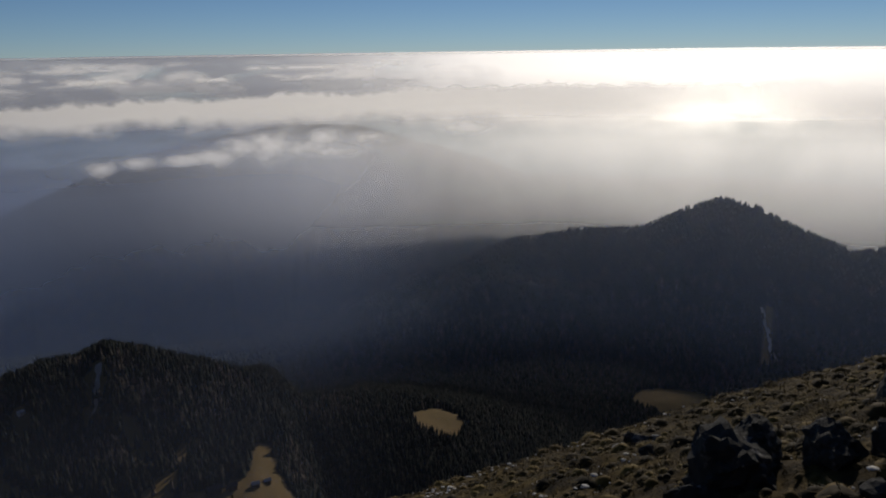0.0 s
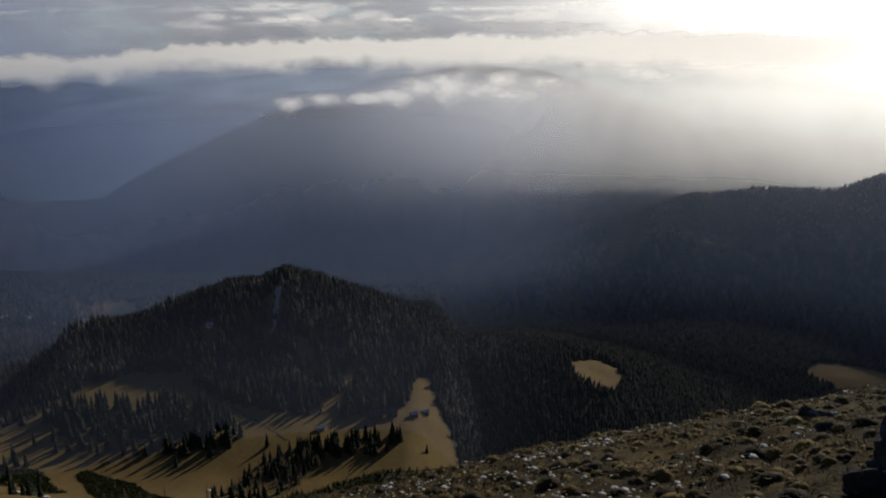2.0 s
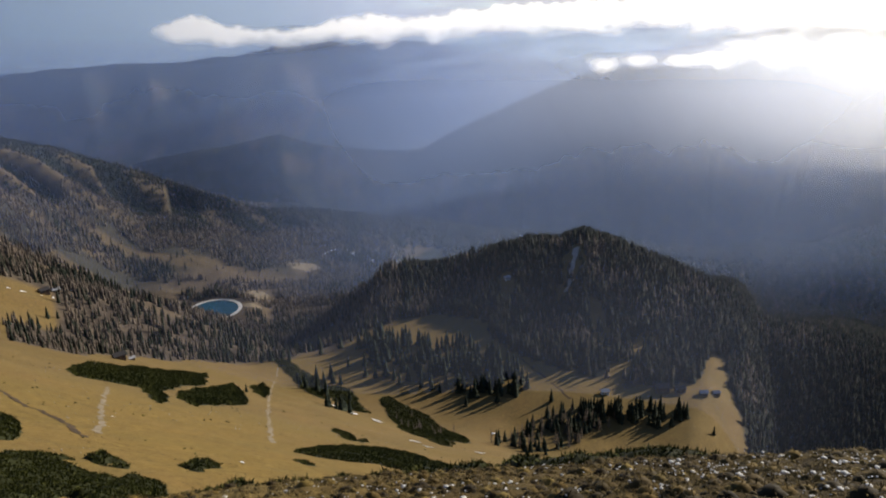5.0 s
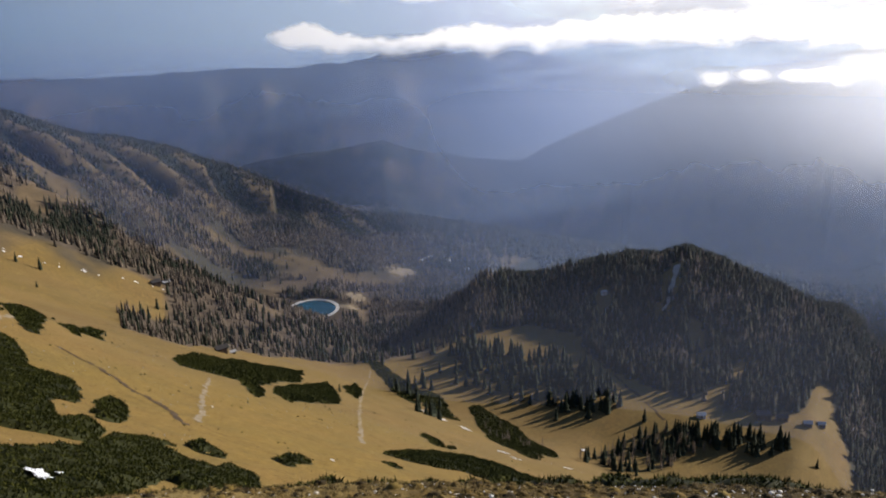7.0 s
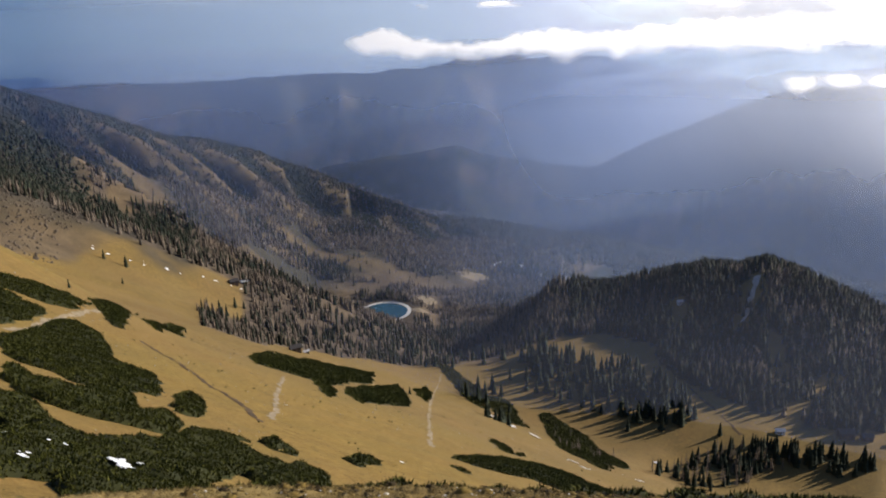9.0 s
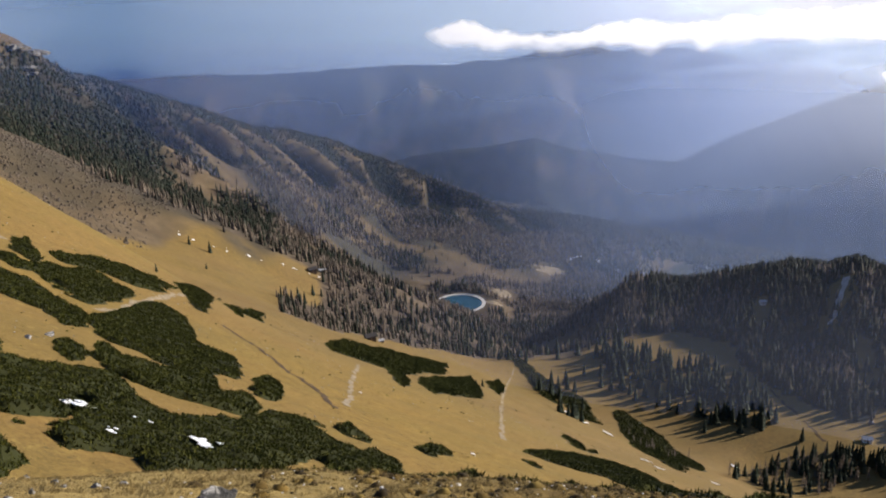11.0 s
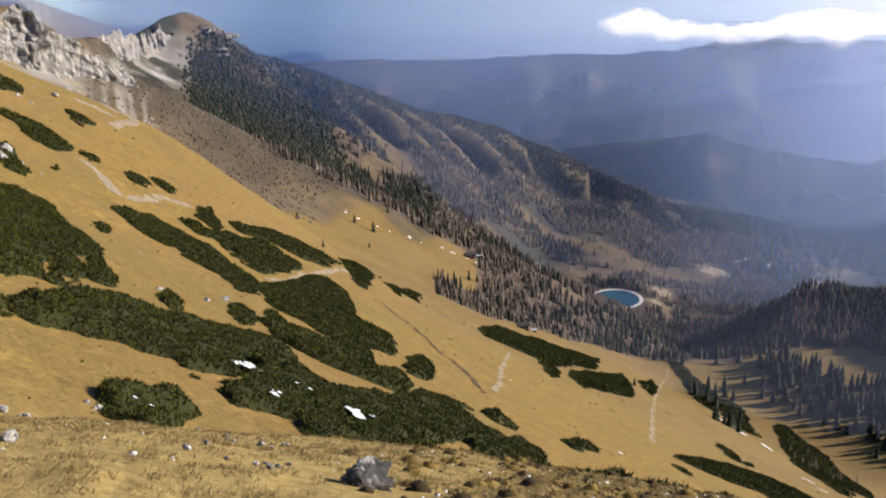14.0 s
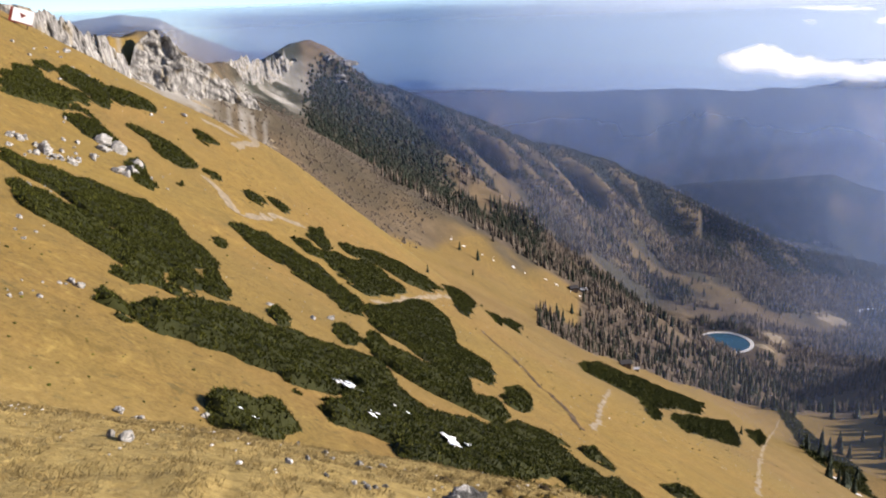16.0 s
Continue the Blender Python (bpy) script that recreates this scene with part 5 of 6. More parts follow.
def crag(x, y, wide, tall, k):
    """A buttress of fluted limestone: deep vertical grooves, ledges and a broken top."""
    wide, tall = 1.22 * wide, 0.80 * tall
    na, nz = 64, 28
    A, T = np.meshgrid(np.linspace(0, 2 * math.pi, na, endpoint=False), np.linspace(0, 1, nz))
    c, s = np.cos(A), np.sin(A)
    flute = fbm(c * 3.6 + k, s * 3.6 + 0.5 * T, 1.0, 4, 7, 0.65)
    ledge = fbm(T * 5 + k, c * 0.8 + s * 0.5, 1.0, 3, 9)
    lean = (1 - 0.5 * T ** 2)
    q = lean * (1 + 0.34 * flute * (0.5 + 0.5 * T) + 0.12 * ledge + 0.12 * fbm(c * 9 + k, s * 9 + 5 * T, 1.0, 3, 14))
    top = 0.72 + 0.42 * fbm(c * 1.8 + k, s * 1.8, 1.0, 3, 12)
    X, Y = c * wide * q, s * wide * 0.8 * q
    Z = T * tall * (0.6 + 0.4 * top)
    v = np.concatenate([np.stack([X, Y, Z], -1).reshape(-1, 3), [(0, 0, tall * 0.80)]])
    i, j = np.meshgrid(np.arange(na), np.arange(nz - 1))
    i2 = (i + 1) % na
    f = np.stack([j * na + i, j * na + i2, (j + 1) * na + i2, (j + 1) * na + i], -1).reshape(-1, 4)
    cap = np.stack([(nz - 1) * na + np.arange(na), (nz - 1) * na + (np.arange(na) + 1) % na, np.full(na, na * nz)], -1)
    f3 = np.concatenate([f[:, [0, 1, 2]], f[:, [0, 2, 3]], cap])
    ob = mesh_object("crag", v, f3, CLIFF)
    ob.location = (x, y, height(x, y) - 0.12 * tall)
    ob.rotation_euler = (0, 0, math.atan2(-x, y))
    return tagged(ob, "small fluted pale grey limestone crag below the rim", "crag", "limestone crags on the rim")


def rock_wall(label, stations, step=0.09, rows=30):
    """A long wall of fluted limestone; each station: bearing, height of its top and of its foot (degrees), distance."""
    st = np.array(stations)[::-1]
    az = np.arange(st[0, 0], st[-1, 0], step)
    top, foot, dist = (np.interp(az, st[:, 0], st[:, q]) for q in (1, 2, 3))
    run = np.radians(az) * dist
    z1 = dist * np.tan(np.radians(top)) + EYE
    z0 = dist * np.tan(np.radians(foot)) + EYE
    tall = np.maximum(z1 - z0, 1.0)
    z1 = z1 + tall * (0.12 * fbm(run, 0 * run, 9, 3, 401) + 0.09 * fbm(run, 0 * run, 3, 3, 402))
    T = np.linspace(0, 1, rows)[:, None]
    U = run + 0 * T
    H = z1 - z0
    flute = 1 - 2 * np.abs(fbm(U + 0.25 * H * T, H * T * 0.45, 10, 4, 405, 0.65))
    fine = fbm(U, H * T * 0.6, 3.0, 3, 407, 0.6)
    ledge = fbm(U * 0.3, H * T, 7, 3, 409)
    out = np.clip(0.13 * tall, 1.4, 4.6) * flute + 1.3 * fine + 1.6 * ledge - 0.45 * H * T ** 1.2
    out = np.where(T < 0.06, out + 1.5, out)
    R = dist - out
    Z = z0 - 3 + (H + 3) * T + 0.5 * fine
    back = np.stack([R[-1] + 5, R[-1] + 26]), np.stack([Z[-1] - 0.6, Z[-1] - 18 - 0.4 * tall])
    R, Z = np.concatenate([R, back[0]]), np.concatenate([Z, back[1]])
    a = np.radians(az) + 0 * R
    n, k = R.shape[1], R.shape[0]
    i, j = np.meshgrid(np.arange(n - 1), np.arange(k - 1))
    f = np.stack([j * n + i, (j + 1) * n + i, (j + 1) * n + i + 1, j * n + i + 1], -1).reshape(-1, 4)
    ob = mesh_object("rock_wall", np.stack([-R * np.sin(a), R * np.cos(a), Z], -1).reshape(-1, 3), np.concatenate([f[:, :3], f[:, [0, 2, 3]]]), CLIFF)
    return tagged(ob, label, "rock wall", "limestone walls on the rim")


rock_wall("low pale limestone wall along the top of the alp", ((101, 1.3, 0.2, 430), (99, 1.0, -0.2, 430), (97.5, 0.75, -0.55, 430), (95.9, 0.52, -1.2, 440), (94.6, 0.14, -2.1, 465),
                                                       (93.4, -0.75, -2.9, 480), (92.2, -1.35, -3.5, 500), (91.4, -2.2, -3.8, 530), (90.8, -3.2, -4.1, 545)))
rock_wall("high fluted grey limestone wall under the rim's dome", ((91.0, -3.7, -4.3, 560), (90.6, -2.6, -4.5, 562), (90.3, -1.75, -4.6, 564), (89.9, -1.45, -4.8, 566), (89.0, -1.4, -5.1, 570), (88.5, -1.7, -5.5, 570), (88.0, -2.3, -5.6, 572), (87.5, -2.9, -5.5, 575), (86.8, -3.3, -5.8, 580),
                                                           (86, -3.6, -6.2, 585), (85.2, -4.4, -6.7, 590), (84.2, -5.3, -7.0, 600), (83.3, -5.8, -7.4, 608), (82.8, -6.6, -7.6, 610), (82.3, -7.4, -8.0, 612)))
rock_wall("pale limestone wall under the grassy summit", ((85.5, -3.4, -3.9, 850), (84.6, -3.15, -4.3, 870), (83.4, -3.1, -4.6, 915), (82.4, -3.3, -4.9, 970), (81.2, -3.2, -5.2, 1030), (80.2, -3.4, -5.6, 1070), (79.2, -3.6, -5.4, 1090), (78.6, -4.0, -5.0, 1095)))
crag(-1057.6, 236.0, 8.7, 4.3, 45.8)
crag(-1096.9, 233.2, 12.9, 7.9, 32.7)
crag(-1063.5, 235.4, 7.3, 4.7, 37.2)
crag(-1111.1, 254.5, 14.2, 8.7, 14.9)


# ---------------------------------------------------------------- foreground grass and stones
def grass():
    rng = np.random.default_rng(2)
    n = 60000
    a = np.radians(-36 + 146 * rng.random(n))
    r = 2.2 + 22 * rng.random(n) ** 1.1
    x, y = -r * np.sin(a), r * np.cos(a)
    lush = mound(x, y) * 5 - 0.75
    keep = (lush + 0.4 * rng.random(n) > 0.0) & (rng.random(n) < np.interp(np.degrees(a), [-36, 25, 55], [0.9, 0.9, 1.0]))
    x, y, r, lush = x[keep], y[keep], r[keep], lush[keep]
    n = len(x)
    z = land(x, y)[0] - 0.01
    k = 6
    turn = rng.normal(2.2, 1.4, (n, 1)) + rng.normal(0, 0.7, (n, k))
    lean = 0.55 + 0.6 * rng.random((n, k))
    long = (0.05 + 0.075 * rng.random((n, k))) * (0.6 + 0.5 * sm(lush, -0.2, 0.7)[:, None] + 0.4 * rng.random((n, 1)))
    tip = np.stack([np.cos(turn) * lean * long, np.sin(turn) * lean * long, long * (1.15 - 0.85 * lean)], -1)
    side = np.stack([-np.sin(turn), np.cos(turn), 0 * turn], -1) * (0.0025 + 0.0004 * r)[:, None, None]
    root = np.stack([x, y, z], -1)[:, None, :] + 0.035 * rng.standard_normal((n, k, 3)) * np.array([1, 1, 0])
    tri = np.stack([root - side, root + side, root + tip], 2).reshape(-1, 3)
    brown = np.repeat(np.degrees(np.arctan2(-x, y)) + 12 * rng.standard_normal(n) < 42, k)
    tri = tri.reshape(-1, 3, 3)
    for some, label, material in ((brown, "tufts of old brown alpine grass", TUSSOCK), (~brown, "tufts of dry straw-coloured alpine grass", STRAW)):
        v = tri[some].reshape(-1, 3)
        tagged(mesh_object("dry_grass", v, np.arange(len(v)).reshape(-1, 3), material), label, "grass", kind="stuff")


def tussocks():
    """Rounded clumps of old grass: a low dome with blades bent outward all round."""
    rng = np.random.default_rng(31)
    n = 6000
    a = np.radians(-36 + 110 * rng.random(n))
    r = 2.3 + 22 * rng.random(n) ** 1.25
    keep = rng.random(n) < np.interp(np.degrees(a), [-36, 30, 50, 74], [1, 1, 0.6, 0.0])
    a, r = a[keep], r[keep]
    x, y = -r * np.sin(a), r * np.cos(a)
    n = len(x)
    z = land(x, y)[0]
    half = (0.04 + 0.13 * rng.random(n) ** 3) * (1 + 0.012 * r)
    k = 26
    turn = rng.random((n, k)) * 6.283
    out = np.sqrt(rng.random((n, k)))
    long = half[:, None] * (0.6 + 0.7 * rng.random((n, k)))
    base = np.stack([x[:, None] + half[:, None] * 0.7 * out * np.cos(turn), y[:, None] + half[:, None] * 0.7 * out * np.sin(turn),
                     z[:, None] + half[:, None] * 0.58 * np.sqrt(1 - 0.9 * out ** 2) - 0.02], -1)
    tip = base + np.stack([np.cos(turn) * long * (0.25 + 0.75 * out), np.sin(turn) * long * (0.25 + 0.75 * out), long * (0.55 - 0.75 * out)], -1)
    wide = (0.032 * half + 0.0005 * r)[:, None, None]
    side = np.stack([-np.sin(turn), np.cos(turn), 0 * turn], -1) * wide
    tri = np.stack([base - side, base + side, tip], 2).reshape(-1, 3)
    sa, sl = 9, 3
    A, L = np.meshgrid(np.linspace(0, 2 * math.pi, sa, endpoint=False), np.linspace(0.25, 1.0, sl))
    dome = np.concatenate([[(0, 0, 0.6)], np.stack([np.cos(A) * L, np.sin(A) * L, 0.6 * np.sqrt(np.clip(1 - L ** 2, 0, 1)) - 0.08], -1).reshape(-1, 3)])
    f = [(0, 1 + i, 1 + (i + 1) % sa) for i in range(sa)]
    for j in range(sl - 1):
        for i in range(sa):
            p, q = 1 + j * sa + i, 1 + j * sa + (i + 1) % sa
            f += [(p, p + sa, q + sa), (p, q + sa, q)]
    f = np.array(f)
    lump = 1 + 0.07 * rng.standard_normal((n, len(dome), 1))
    dv = dome[None] * half[:, None, None] * lump + np.stack([x, y, z], -1)[:, None, :]
    df = (f[None] + (np.arange(n) * len(dome))[:, None, None]).reshape(-1, 3)
    allv = np.concatenate([dv.reshape(-1, 3), tri])
    allf = np.concatenate([df, np.arange(len(tri)).reshape(-1, 3) + n * len(dome)])
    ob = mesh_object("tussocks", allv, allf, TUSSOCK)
    return tagged(ob, "dark brown and orange tussocks of old grass", "tussocks", kind="stuff")


def stones():
    rng = np.random.default_rng(9)
    base = rock_mesh(1.0, 0.30, 3.3, 2)
    bv = np.array([v.co for v in base.vertices])
    bf = np.array([p.vertices for p in base.polygons])
    bpy.data.meshes.remove(base)
    n = 17000
    a = np.radians(-34 + 140 * rng.random(n))
    r = 2.6 + 21 * rng.random(n) ** 1.2
    x, y = -r * np.sin(a), r * np.cos(a)
    az = np.degrees(a)
    likely = 0.06 + 0.85 * np.exp(-((az - 14) / 20) ** 2)
    keep = (rng.random(n) < likely) & (fbm(x, y, 2.4, 3, 81) > 0.05)
    x, y = x[keep], y[keep]
    n = len(x)
    z = land(x, y)[0]
    s = 0.006 + 0.05 * rng.random(n) ** 6 + 0.014 * rng.random(n) + 0.0012 * np.hypot(x, y) * rng.random(n)
    t = rng.random(n) * 6.283
    c, q = np.cos(t)[:, None], np.sin(t)[:, None]
    X = (bv[None, :, 0] * c - bv[None, :, 1] * q) * s[:, None] + x[:, None]
    Y = (bv[None, :, 0] * q + bv[None, :, 1] * c) * s[:, None] + y[:, None]
    Z = (bv[None, :, 2] + 0.5) * s[:, None] + z[:, None] + 0.03
    f = (bf[None] + (np.arange(n) * len(bv))[:, None, None]).reshape(-1, 3)
    ob = mesh_object("stones", np.stack([X, Y, Z], -1).reshape(-1, 3), f, PALESTONE)
    return tagged(ob, "small pale limestone stones scattered in the grass", "stones", kind="stuff")


def pebbles():
    """Pale stones and dark tussocks far out on the slope."""
    rng = np.random.default_rng(14)
    base = rock_mesh(1.0, 0.6, 9.1, 1)
    bv = np.array([v.co for v in base.vertices])
    bf = np.array([p.vertices for p in base.polygons])
    bpy.data.meshes.remove(base)
    for name, label, count, material, big in (("slope_stones", "pale stones scattered over the slope", 3200, ROCK, 0.4), ("tussocks", "dark low tussocks dotted over the slope", 3000, PINE, 0.6)):
        a = np.radians(20 + 82 * rng.random(count))
        r = 28 + 330 * rng.random(count) ** 1.3
        x, y = -r * np.sin(a), r * np.cos(a)
        keep = fbm(x, y, 30, 3, 91 if name == "tussocks" else 95) > -0.05
        x, y, r = x[keep], y[keep], r[keep]
        z = land(x, y)[0]
        s = big * (0.10 + 0.35 * rng.random(len(x)) ** 3) * (0.5 + r / 160)
        t = rng.random(len(x)) * 6.283
        c, q = np.cos(t)[:, None], np.sin(t)[:, None]
        X = (bv[None, :, 0] * c - bv[None, :, 1] * q) * s[:, None] + x[:, None]
        Y = (bv[None, :, 0] * q + bv[None, :, 1] * c) * s[:, None] + y[:, None]
        Z = bv[None, :, 2] * s[:, None] + z[:, None]
        f = (bf[None] + (np.arange(len(x)) * len(bv))[:, None, None]).reshape(-1, 3)
        tagged(mesh_object(name, np.stack([X, Y, Z], -1).reshape(-1, 3), f, material), label, "stones" if name != "tussocks" else "tussocks", kind="stuff")


grass()
tussocks()
stones()
pebbles()


# ---------------------------------------------------------------- mist and clouds
def veil(name, label, plan, low, high, material, rows=30):
    """A hanging sheet of mist above a line of the plan (bearing, distance)."""
    az = np.arange(plan[0][0], plan[-1][0], -0.5 if plan[0][0] > plan[-1][0] else 0.5)
    dist = np.interp(-az, [-a for a, _ in plan], [d for _, d in plan])
    z = np.linspace(low, high, rows)
    A, Z = np.meshgrid(np.radians(az), z)
    D = np.broadcast_to(dist, A.shape)
    wob = 0.0
    X, Y = -(D + wob) * np.sin(A), (D + wob) * np.cos(A)
    n, k = len(az), rows
    i, j = np.meshgrid(np.arange(n - 1), np.arange(k - 1))
    faces = np.stack([j * n + i, j * n + i + 1, (j + 1) * n + i + 1, (j + 1) * n + i], -1).reshape(-1, 4)
    ob = mesh_object(name, np.stack([X, Y, Z], -1).reshape(-1, 3), faces, material, True)
    t = np.linspace(0, 1, rows)[:, None] + 0 * A
    return ob, t, A


def thick(ob, val):
    """Gives a sheet of mist its thickness, and cuts away where there is none."""
    val = np.ascontiguousarray(val, dtype=np.float32).ravel()
    ob.data.attributes.new("thick", "FLOAT", "POINT").data.foreach_set("value", val)
    bm = bmesh.new()
    bm.from_mesh(ob.data)
    bmesh.ops.delete(bm, geom=[f for f in bm.faces if max(val[v.index] for v in f.verts) < 0.012], context="FACES")
    bm.to_mesh(ob.data)
    bm.free()


# the air's haze and its sunward glow are put into tinted see-through sheets
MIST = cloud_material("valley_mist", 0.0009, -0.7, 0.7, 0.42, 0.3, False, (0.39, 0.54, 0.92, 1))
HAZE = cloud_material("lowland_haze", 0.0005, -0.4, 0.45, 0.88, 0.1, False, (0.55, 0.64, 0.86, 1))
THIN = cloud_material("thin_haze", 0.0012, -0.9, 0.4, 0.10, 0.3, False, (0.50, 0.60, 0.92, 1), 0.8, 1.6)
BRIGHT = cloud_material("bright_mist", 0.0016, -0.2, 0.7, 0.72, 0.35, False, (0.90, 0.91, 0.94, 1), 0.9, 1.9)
GLOW = cloud_material("glowing_cloud", 0.0016, -0.3, 0.5, 0.92, 0.35, False, (0.96, 0.96, 0.97, 1), 1.0, 2.0)


def clear_of_land(ob, depth):
    """0 at the ground, 1 so many metres above it."""
    v = np.empty(len(ob.data.vertices) * 3, np.float32)
    ob.data.vertices.foreach_get("co", v)
    v = v.reshape(-1, 3).astype(float)
    return sm(v[:, 2] - land(v[:, 0], v[:, 1])[0], 0, depth).reshape(30, -1)


def hang(label, plan, low, high, foot, base, top_fade, material, amount=(1.0, 1.0), over=(0, 1), depth=0):
    """Mist that sets in over the lowest part (foot), thickens upward from base, thins out at the top;
    amount at the first and the second of two bearings (over)."""
    ob, t, A = veil("valley_mist", label, plan, low, high, material)
    deg = np.degrees(A)
    end = sm(deg, plan[-1][0], plan[-1][0] + 15) * (1 - sm(deg, plan[0][0] - (18 if plan[0][0] < 70 else 8), plan[0][0]))
    much = amount[0] + (amount[1] - amount[0]) * sm(deg, *over)
    val = sm(t, 0, foot) * (base + (1 - base) * sm(t, 0.15, 0.9)) * (1 - sm(t, top_fade, 1.0)) * end * much
    thick(ob, val * (clear_of_land(ob, depth) if depth else 1.0))
    tagged(ob, label, "mist", kind="stuff")


hang("hardly visible haze over the near valley", [(66, 500), (-46, 500)], -340, -130, 0.02, 0.9, 0.5, THIN, (0.10, 0.48), (0, 18))
hang("faint haze over the plateau", [(88, 1000), (30, 1000)], -540, -170, 0.02, 0.9, 0.55, THIN, (0.2, 0.14), (30, 46))
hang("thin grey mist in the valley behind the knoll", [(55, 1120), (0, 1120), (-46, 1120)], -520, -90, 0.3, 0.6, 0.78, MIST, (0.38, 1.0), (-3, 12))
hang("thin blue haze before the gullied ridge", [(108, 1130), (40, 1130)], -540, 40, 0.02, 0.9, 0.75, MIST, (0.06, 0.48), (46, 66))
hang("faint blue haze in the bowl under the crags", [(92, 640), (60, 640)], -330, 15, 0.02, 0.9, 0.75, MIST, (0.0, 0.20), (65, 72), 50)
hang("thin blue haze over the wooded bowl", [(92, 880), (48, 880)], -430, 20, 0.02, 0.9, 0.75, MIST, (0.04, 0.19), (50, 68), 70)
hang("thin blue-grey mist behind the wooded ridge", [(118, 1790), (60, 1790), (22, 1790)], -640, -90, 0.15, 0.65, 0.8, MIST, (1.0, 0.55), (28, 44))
hang("soft bright mist before the big hill's top", [(40, 1140), (-2, 1140)], -336, -84, 0.45, 0.22, 0.75, BRIGHT, (1.0, 0.55), (0, 22))
hang("soft bright mist behind the wooded hill", [(24, 1790), (-46, 1790)], -530, -110, 0.45, 0.22, 0.75, BRIGHT, (1.4, 1.25), (-8, 16))
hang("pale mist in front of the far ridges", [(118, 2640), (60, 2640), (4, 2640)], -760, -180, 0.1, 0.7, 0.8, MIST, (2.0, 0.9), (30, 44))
hang("white glowing mist over the clouds below the sun", [(46, 3330), (-46, 3330)], -370, -19, 0.35, 0.3, 0.96, GLOW, (1.15, 0.6), (-4, 14))
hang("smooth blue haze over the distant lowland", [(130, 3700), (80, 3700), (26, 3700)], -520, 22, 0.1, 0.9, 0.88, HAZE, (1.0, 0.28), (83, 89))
hang("pale haze along the horizon", [(130, 3640), (80, 3640), (30, 3640)], -190, 24, 0.7, 0.0, 0.9, GLOW, (0.55, 0.55), (80, 88))

hang("thin white line of cloud on the horizon", [(52, 4900), (-46, 4900)], -90, -27, 0.2, 1.0, 0.9, GLOW, (1.0, 1.0))

CLOUD = cloud_material("cloud_sea", 0.0022, 0.25, 0.62, 1.0, 0.62, True)


def cloud_sea():
    az = np.concatenate([np.arange(-180, -40, 3.0), np.arange(-40, 110, 0.5), np.arange(110, 180, 3.0)])
    rr = np.linspace(3150, 4940, 90)
    A, R = np.meshgrid(np.radians(az), rr)
    X, Y = -R * np.sin(A), R * np.cos(A)
    el = np.interp(R, [3150, 3500, 4200, 4940], [-6.6, -5.0, -2.4, -0.36])
    Z = R * np.tan(np.radians(el)) + 1.6
    Z = Z + (fbm(X, Y, 520, 4, 55) * 2) * (1 - sm(R, 4200, 4800))
    n, k = len(az), len(rr)
    i, j = np.meshgrid(np.arange(n), np.arange(k - 1))
    i2 = (i + 1) % n
    faces = np.stack([j * n + i, j * n + i2, (j + 1) * n + i2, (j + 1) * n + i], -1).reshape(-1, 4)
    ob = mesh_object("cloud_sea", np.stack([X, Y, Z], -1).reshape(-1, 3), faces[:, ::-1], CLOUD, True)
    deg = np.degrees(A)
    thick(ob, sm(R, 3150, 3600) * (0.0 + 1.0 * (1 - sm(deg, 30, 50))) * 1.4)
    return tagged(ob, "sunlit sea of clouds reaching to the horizon", "clouds", kind="stuff")


cloud_sea()


# ---------------------------------------------------------------- cloud banks
PUFF = cloud_material("cloud_puff", 0.009, -0.2, 0.42, 1.0, 0.08, False, (0.98, 0.98, 0.98, 1), 1.0, 1.9)


def cloud_sheet(label, dist, az, el, body):
    """A far cloud as a soft hanging sheet; body gives its thickness by bearing and height of sight."""
    A, E = np.meshgrid(az, el)
    a = np.radians(A)
    X, Y, Z = -dist * np.sin(a), dist * np.cos(a), dist * np.tan(np.radians(E)) + EYE
    n, k = len(az), len(el)
    i, j = np.meshgrid(np.arange(n - 1), np.arange(k - 1))
    f = np.stack([j * n + i, j * n + i + 1, (j + 1) * n + i + 1, (j + 1) * n + i], -1).reshape(-1, 4)
    ob = mesh_object("cloud", np.stack([X, Y, Z], -1).reshape(-1, 3), f, PUFF, True)
    thick(ob, np.clip(body(A, E), 0, 1))
    return tagged(ob, label, "cloud", kind="stuff")


def billow(A, size, seed):
    """Rounded heads side by side with narrow clefts between them."""
    return sum(w * (1 - 1.6 * np.sqrt(rough1(A / (size * q), 0 * A + seed, seed + k) ** 2 + 0.03)) for k, (q, w) in enumerate(((1.0, 0.6), (0.42, 0.32), (0.2, 0.08))))


def long_bank(A, E):
    top = np.interp(-A, [-53, -52.2, -51, -49.8, -48.4, -46.5, -44.2, -40, -35, -31, -26, -15, 0, 20],
                    [-4.6, -4.0, -3.5, -3.2, -3.9, -4.5, -4.3, -3.9, -3.8, -3.6, -3.2, -3.0, -2.6, -2.4])
    foot = np.interp(-A, [-53, -51, -49, -46.5, -41, -35, -30, 0, 20], [-4.5, -5.1, -5.4, -5.7, -5.7, -5.5, -5.3, -5.3, -5.5])
    ragged = fbm(A, E * 1.3, 0.9, 4, 210, 0.55)
    crown = sm(top + (0.14 + 0.36 * sm(A, 14, 34)) * billow(A, 3.2, 201) - E + 0.16 * ragged, -0.05, 0.42)
    under = sm(E - foot + 0.38 * fbm(A, E * 1.5, 1.7, 4, 220), -0.35, 0.95)
    return crown * under * sm(A, -30, -2) * (1 - sm(A, 52.4, 53))


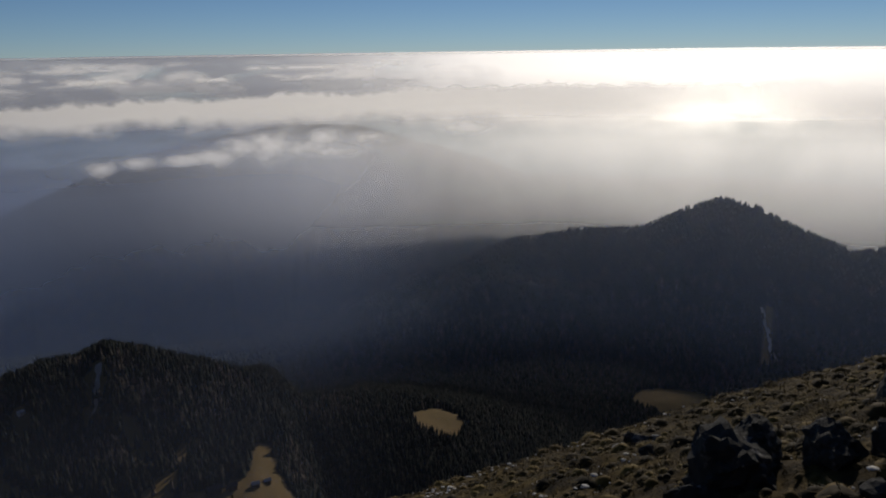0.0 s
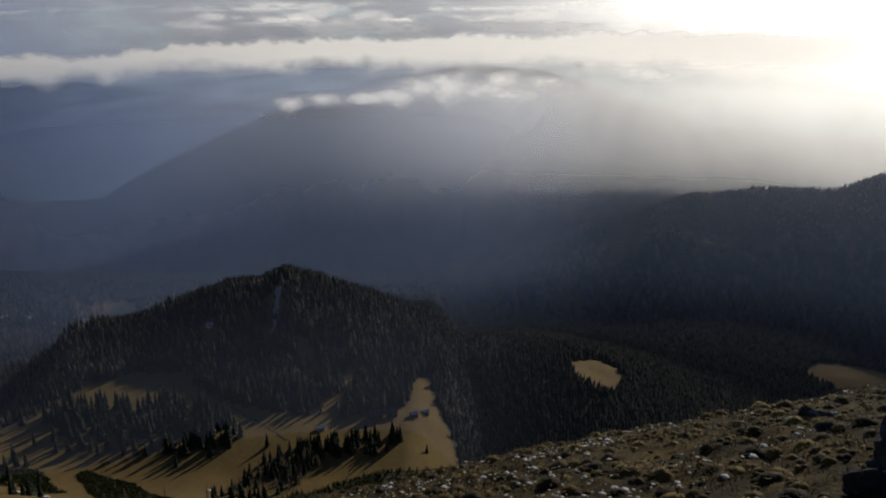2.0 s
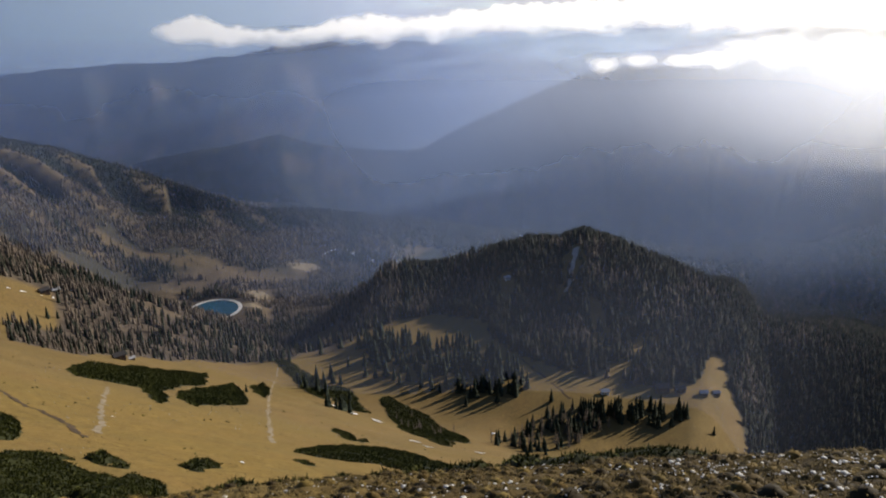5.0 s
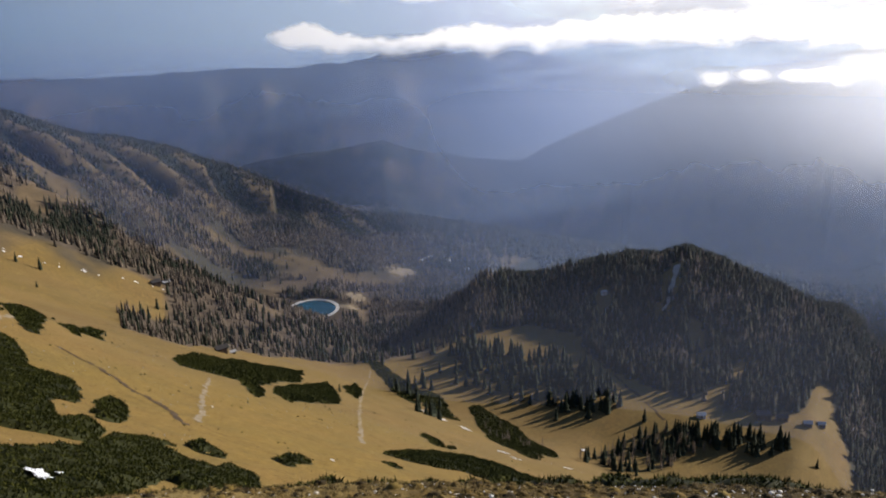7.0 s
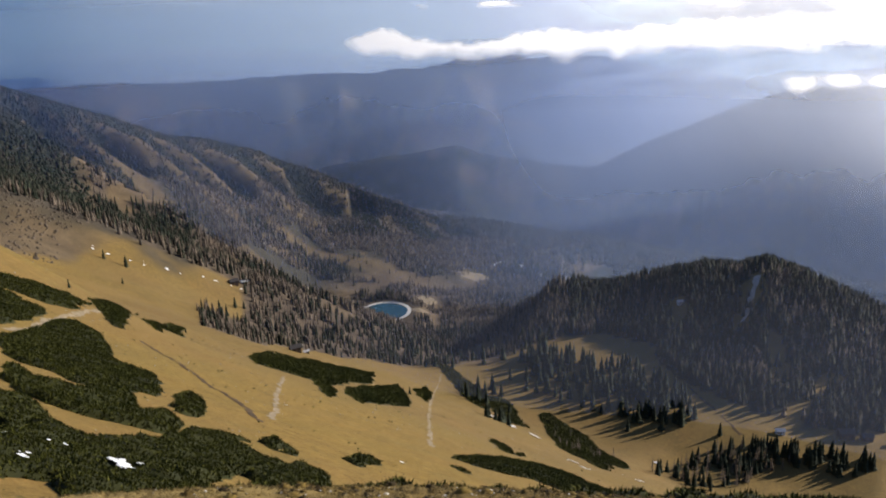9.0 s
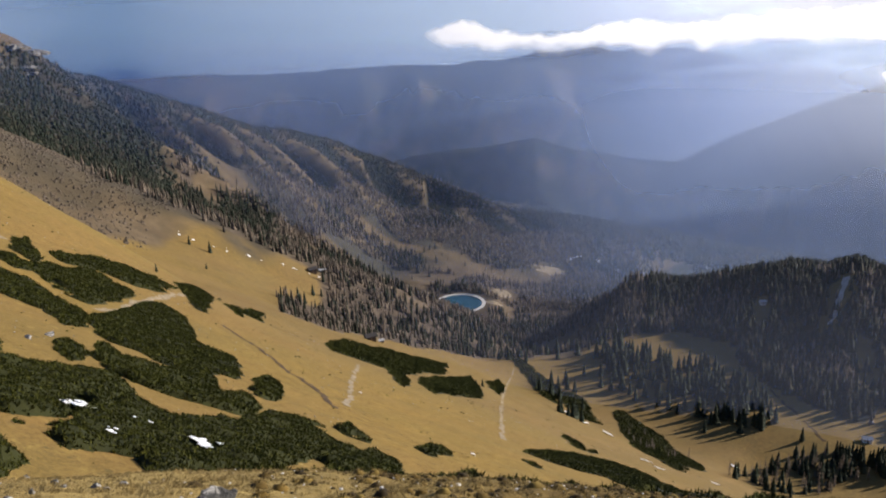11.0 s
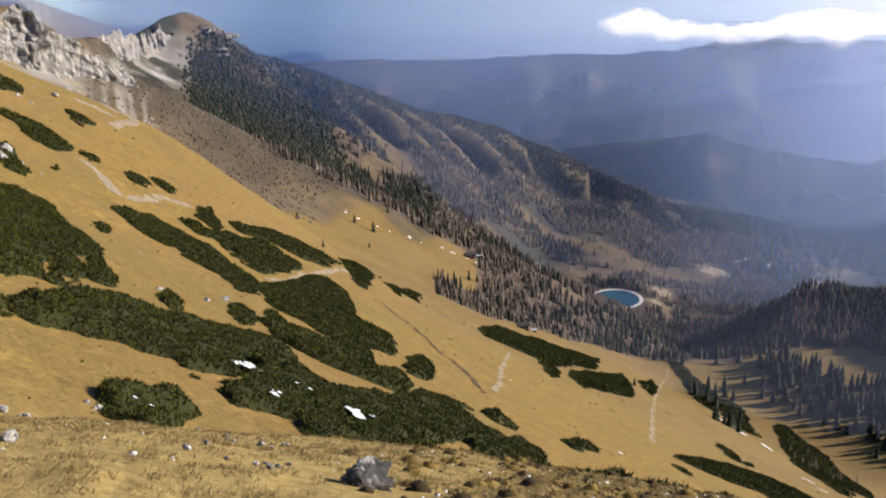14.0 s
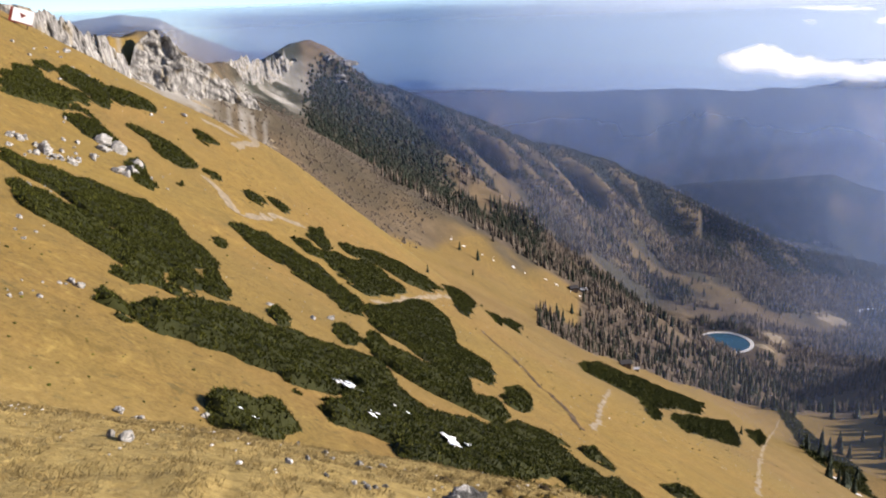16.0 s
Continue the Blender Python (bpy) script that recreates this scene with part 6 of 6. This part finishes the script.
def streaks(A, E):
    row = np.maximum(np.exp(-((E + 1.95) / 0.22) ** 2), 0.8 * np.exp(-((E + 1.25) / 0.13) ** 2))
    some = sm(fbm(A, E * 6, 3.0, 4, 230), 0.05, 0.5)
    here = np.maximum(sm(A, 32, 36) * (1 - sm(A, 48, 50)), (1 - sm(A, 24, 31)) * sm(A, -4, 8))
    return 0.9 * row * some * here


def sea_puffs(A, E):
    heads = sm(fbm(A, E * 3.2, 2.8, 3, 240, 0.5) + 0.12, -0.05, 0.75)
    return 0.6 * heads * sm(E, -3.4, -2.2) * (1 - sm(E, -0.95, -0.7)) * (1 - sm(A, 26, 34)) * sm(A, -4, 10)


def hill_puffs(A, E):
    lump = fbm(A, E * 1.5, 1.5, 3, 300, 0.5)
    body = np.full(A.shape, -1.0)
    for az, el, wide, tall in ((22.6, -7.3, 1.3, 0.5), (20.4, -7.1, 1.5, 0.5), (17.3, -7.1, 1.6, 0.45), (15.4, -6.95, 2.2, 0.6), (13.4, -6.6, 2.0, 0.85), (11.6, -6.4, 2.0, 1.0),
                               (9.6, -6.7, 2.4, 0.75), (8.0, -6.9, 2.0, 0.5), (8.2, -5.9, 1.3, 0.55), (4.9, -5.95, 1.6, 0.5), (-1.6, -5.4, 2.3, 0.5)):
        u, v = (A - az) / (1.25 * wide), (E - el) / (1.1 * tall)
        body = np.maximum(body, 1 - np.hypot(u, np.where(v > 0, v, 0.8 * v)) + 0.34 * lump)
    return 0.9 * sm(body, -0.05, 1.15)


cloud_sheet("long bright cloud bank lying on the far ridge", 2625, np.arange(-40, 53.3, 0.09), np.linspace(-6.8, -1.6, 90), long_bank)
cloud_sheet("thin flat streaks of cloud above the bank", 3120, np.arange(-6, 52, 0.14), np.linspace(-2.7, -0.8, 40), streaks)
cloud_sheet("rows of small white cloud heads on the sea of clouds", 3110, np.arange(-6, 36, 0.1), np.linspace(-3.6, -0.65, 60), sea_puffs)
cloud_sheet("small bright cloud puffs clinging to the hilltop", 1105, np.arange(-6, 27, 0.09), np.linspace(-8.6, -4.2, 70), hill_puffs)
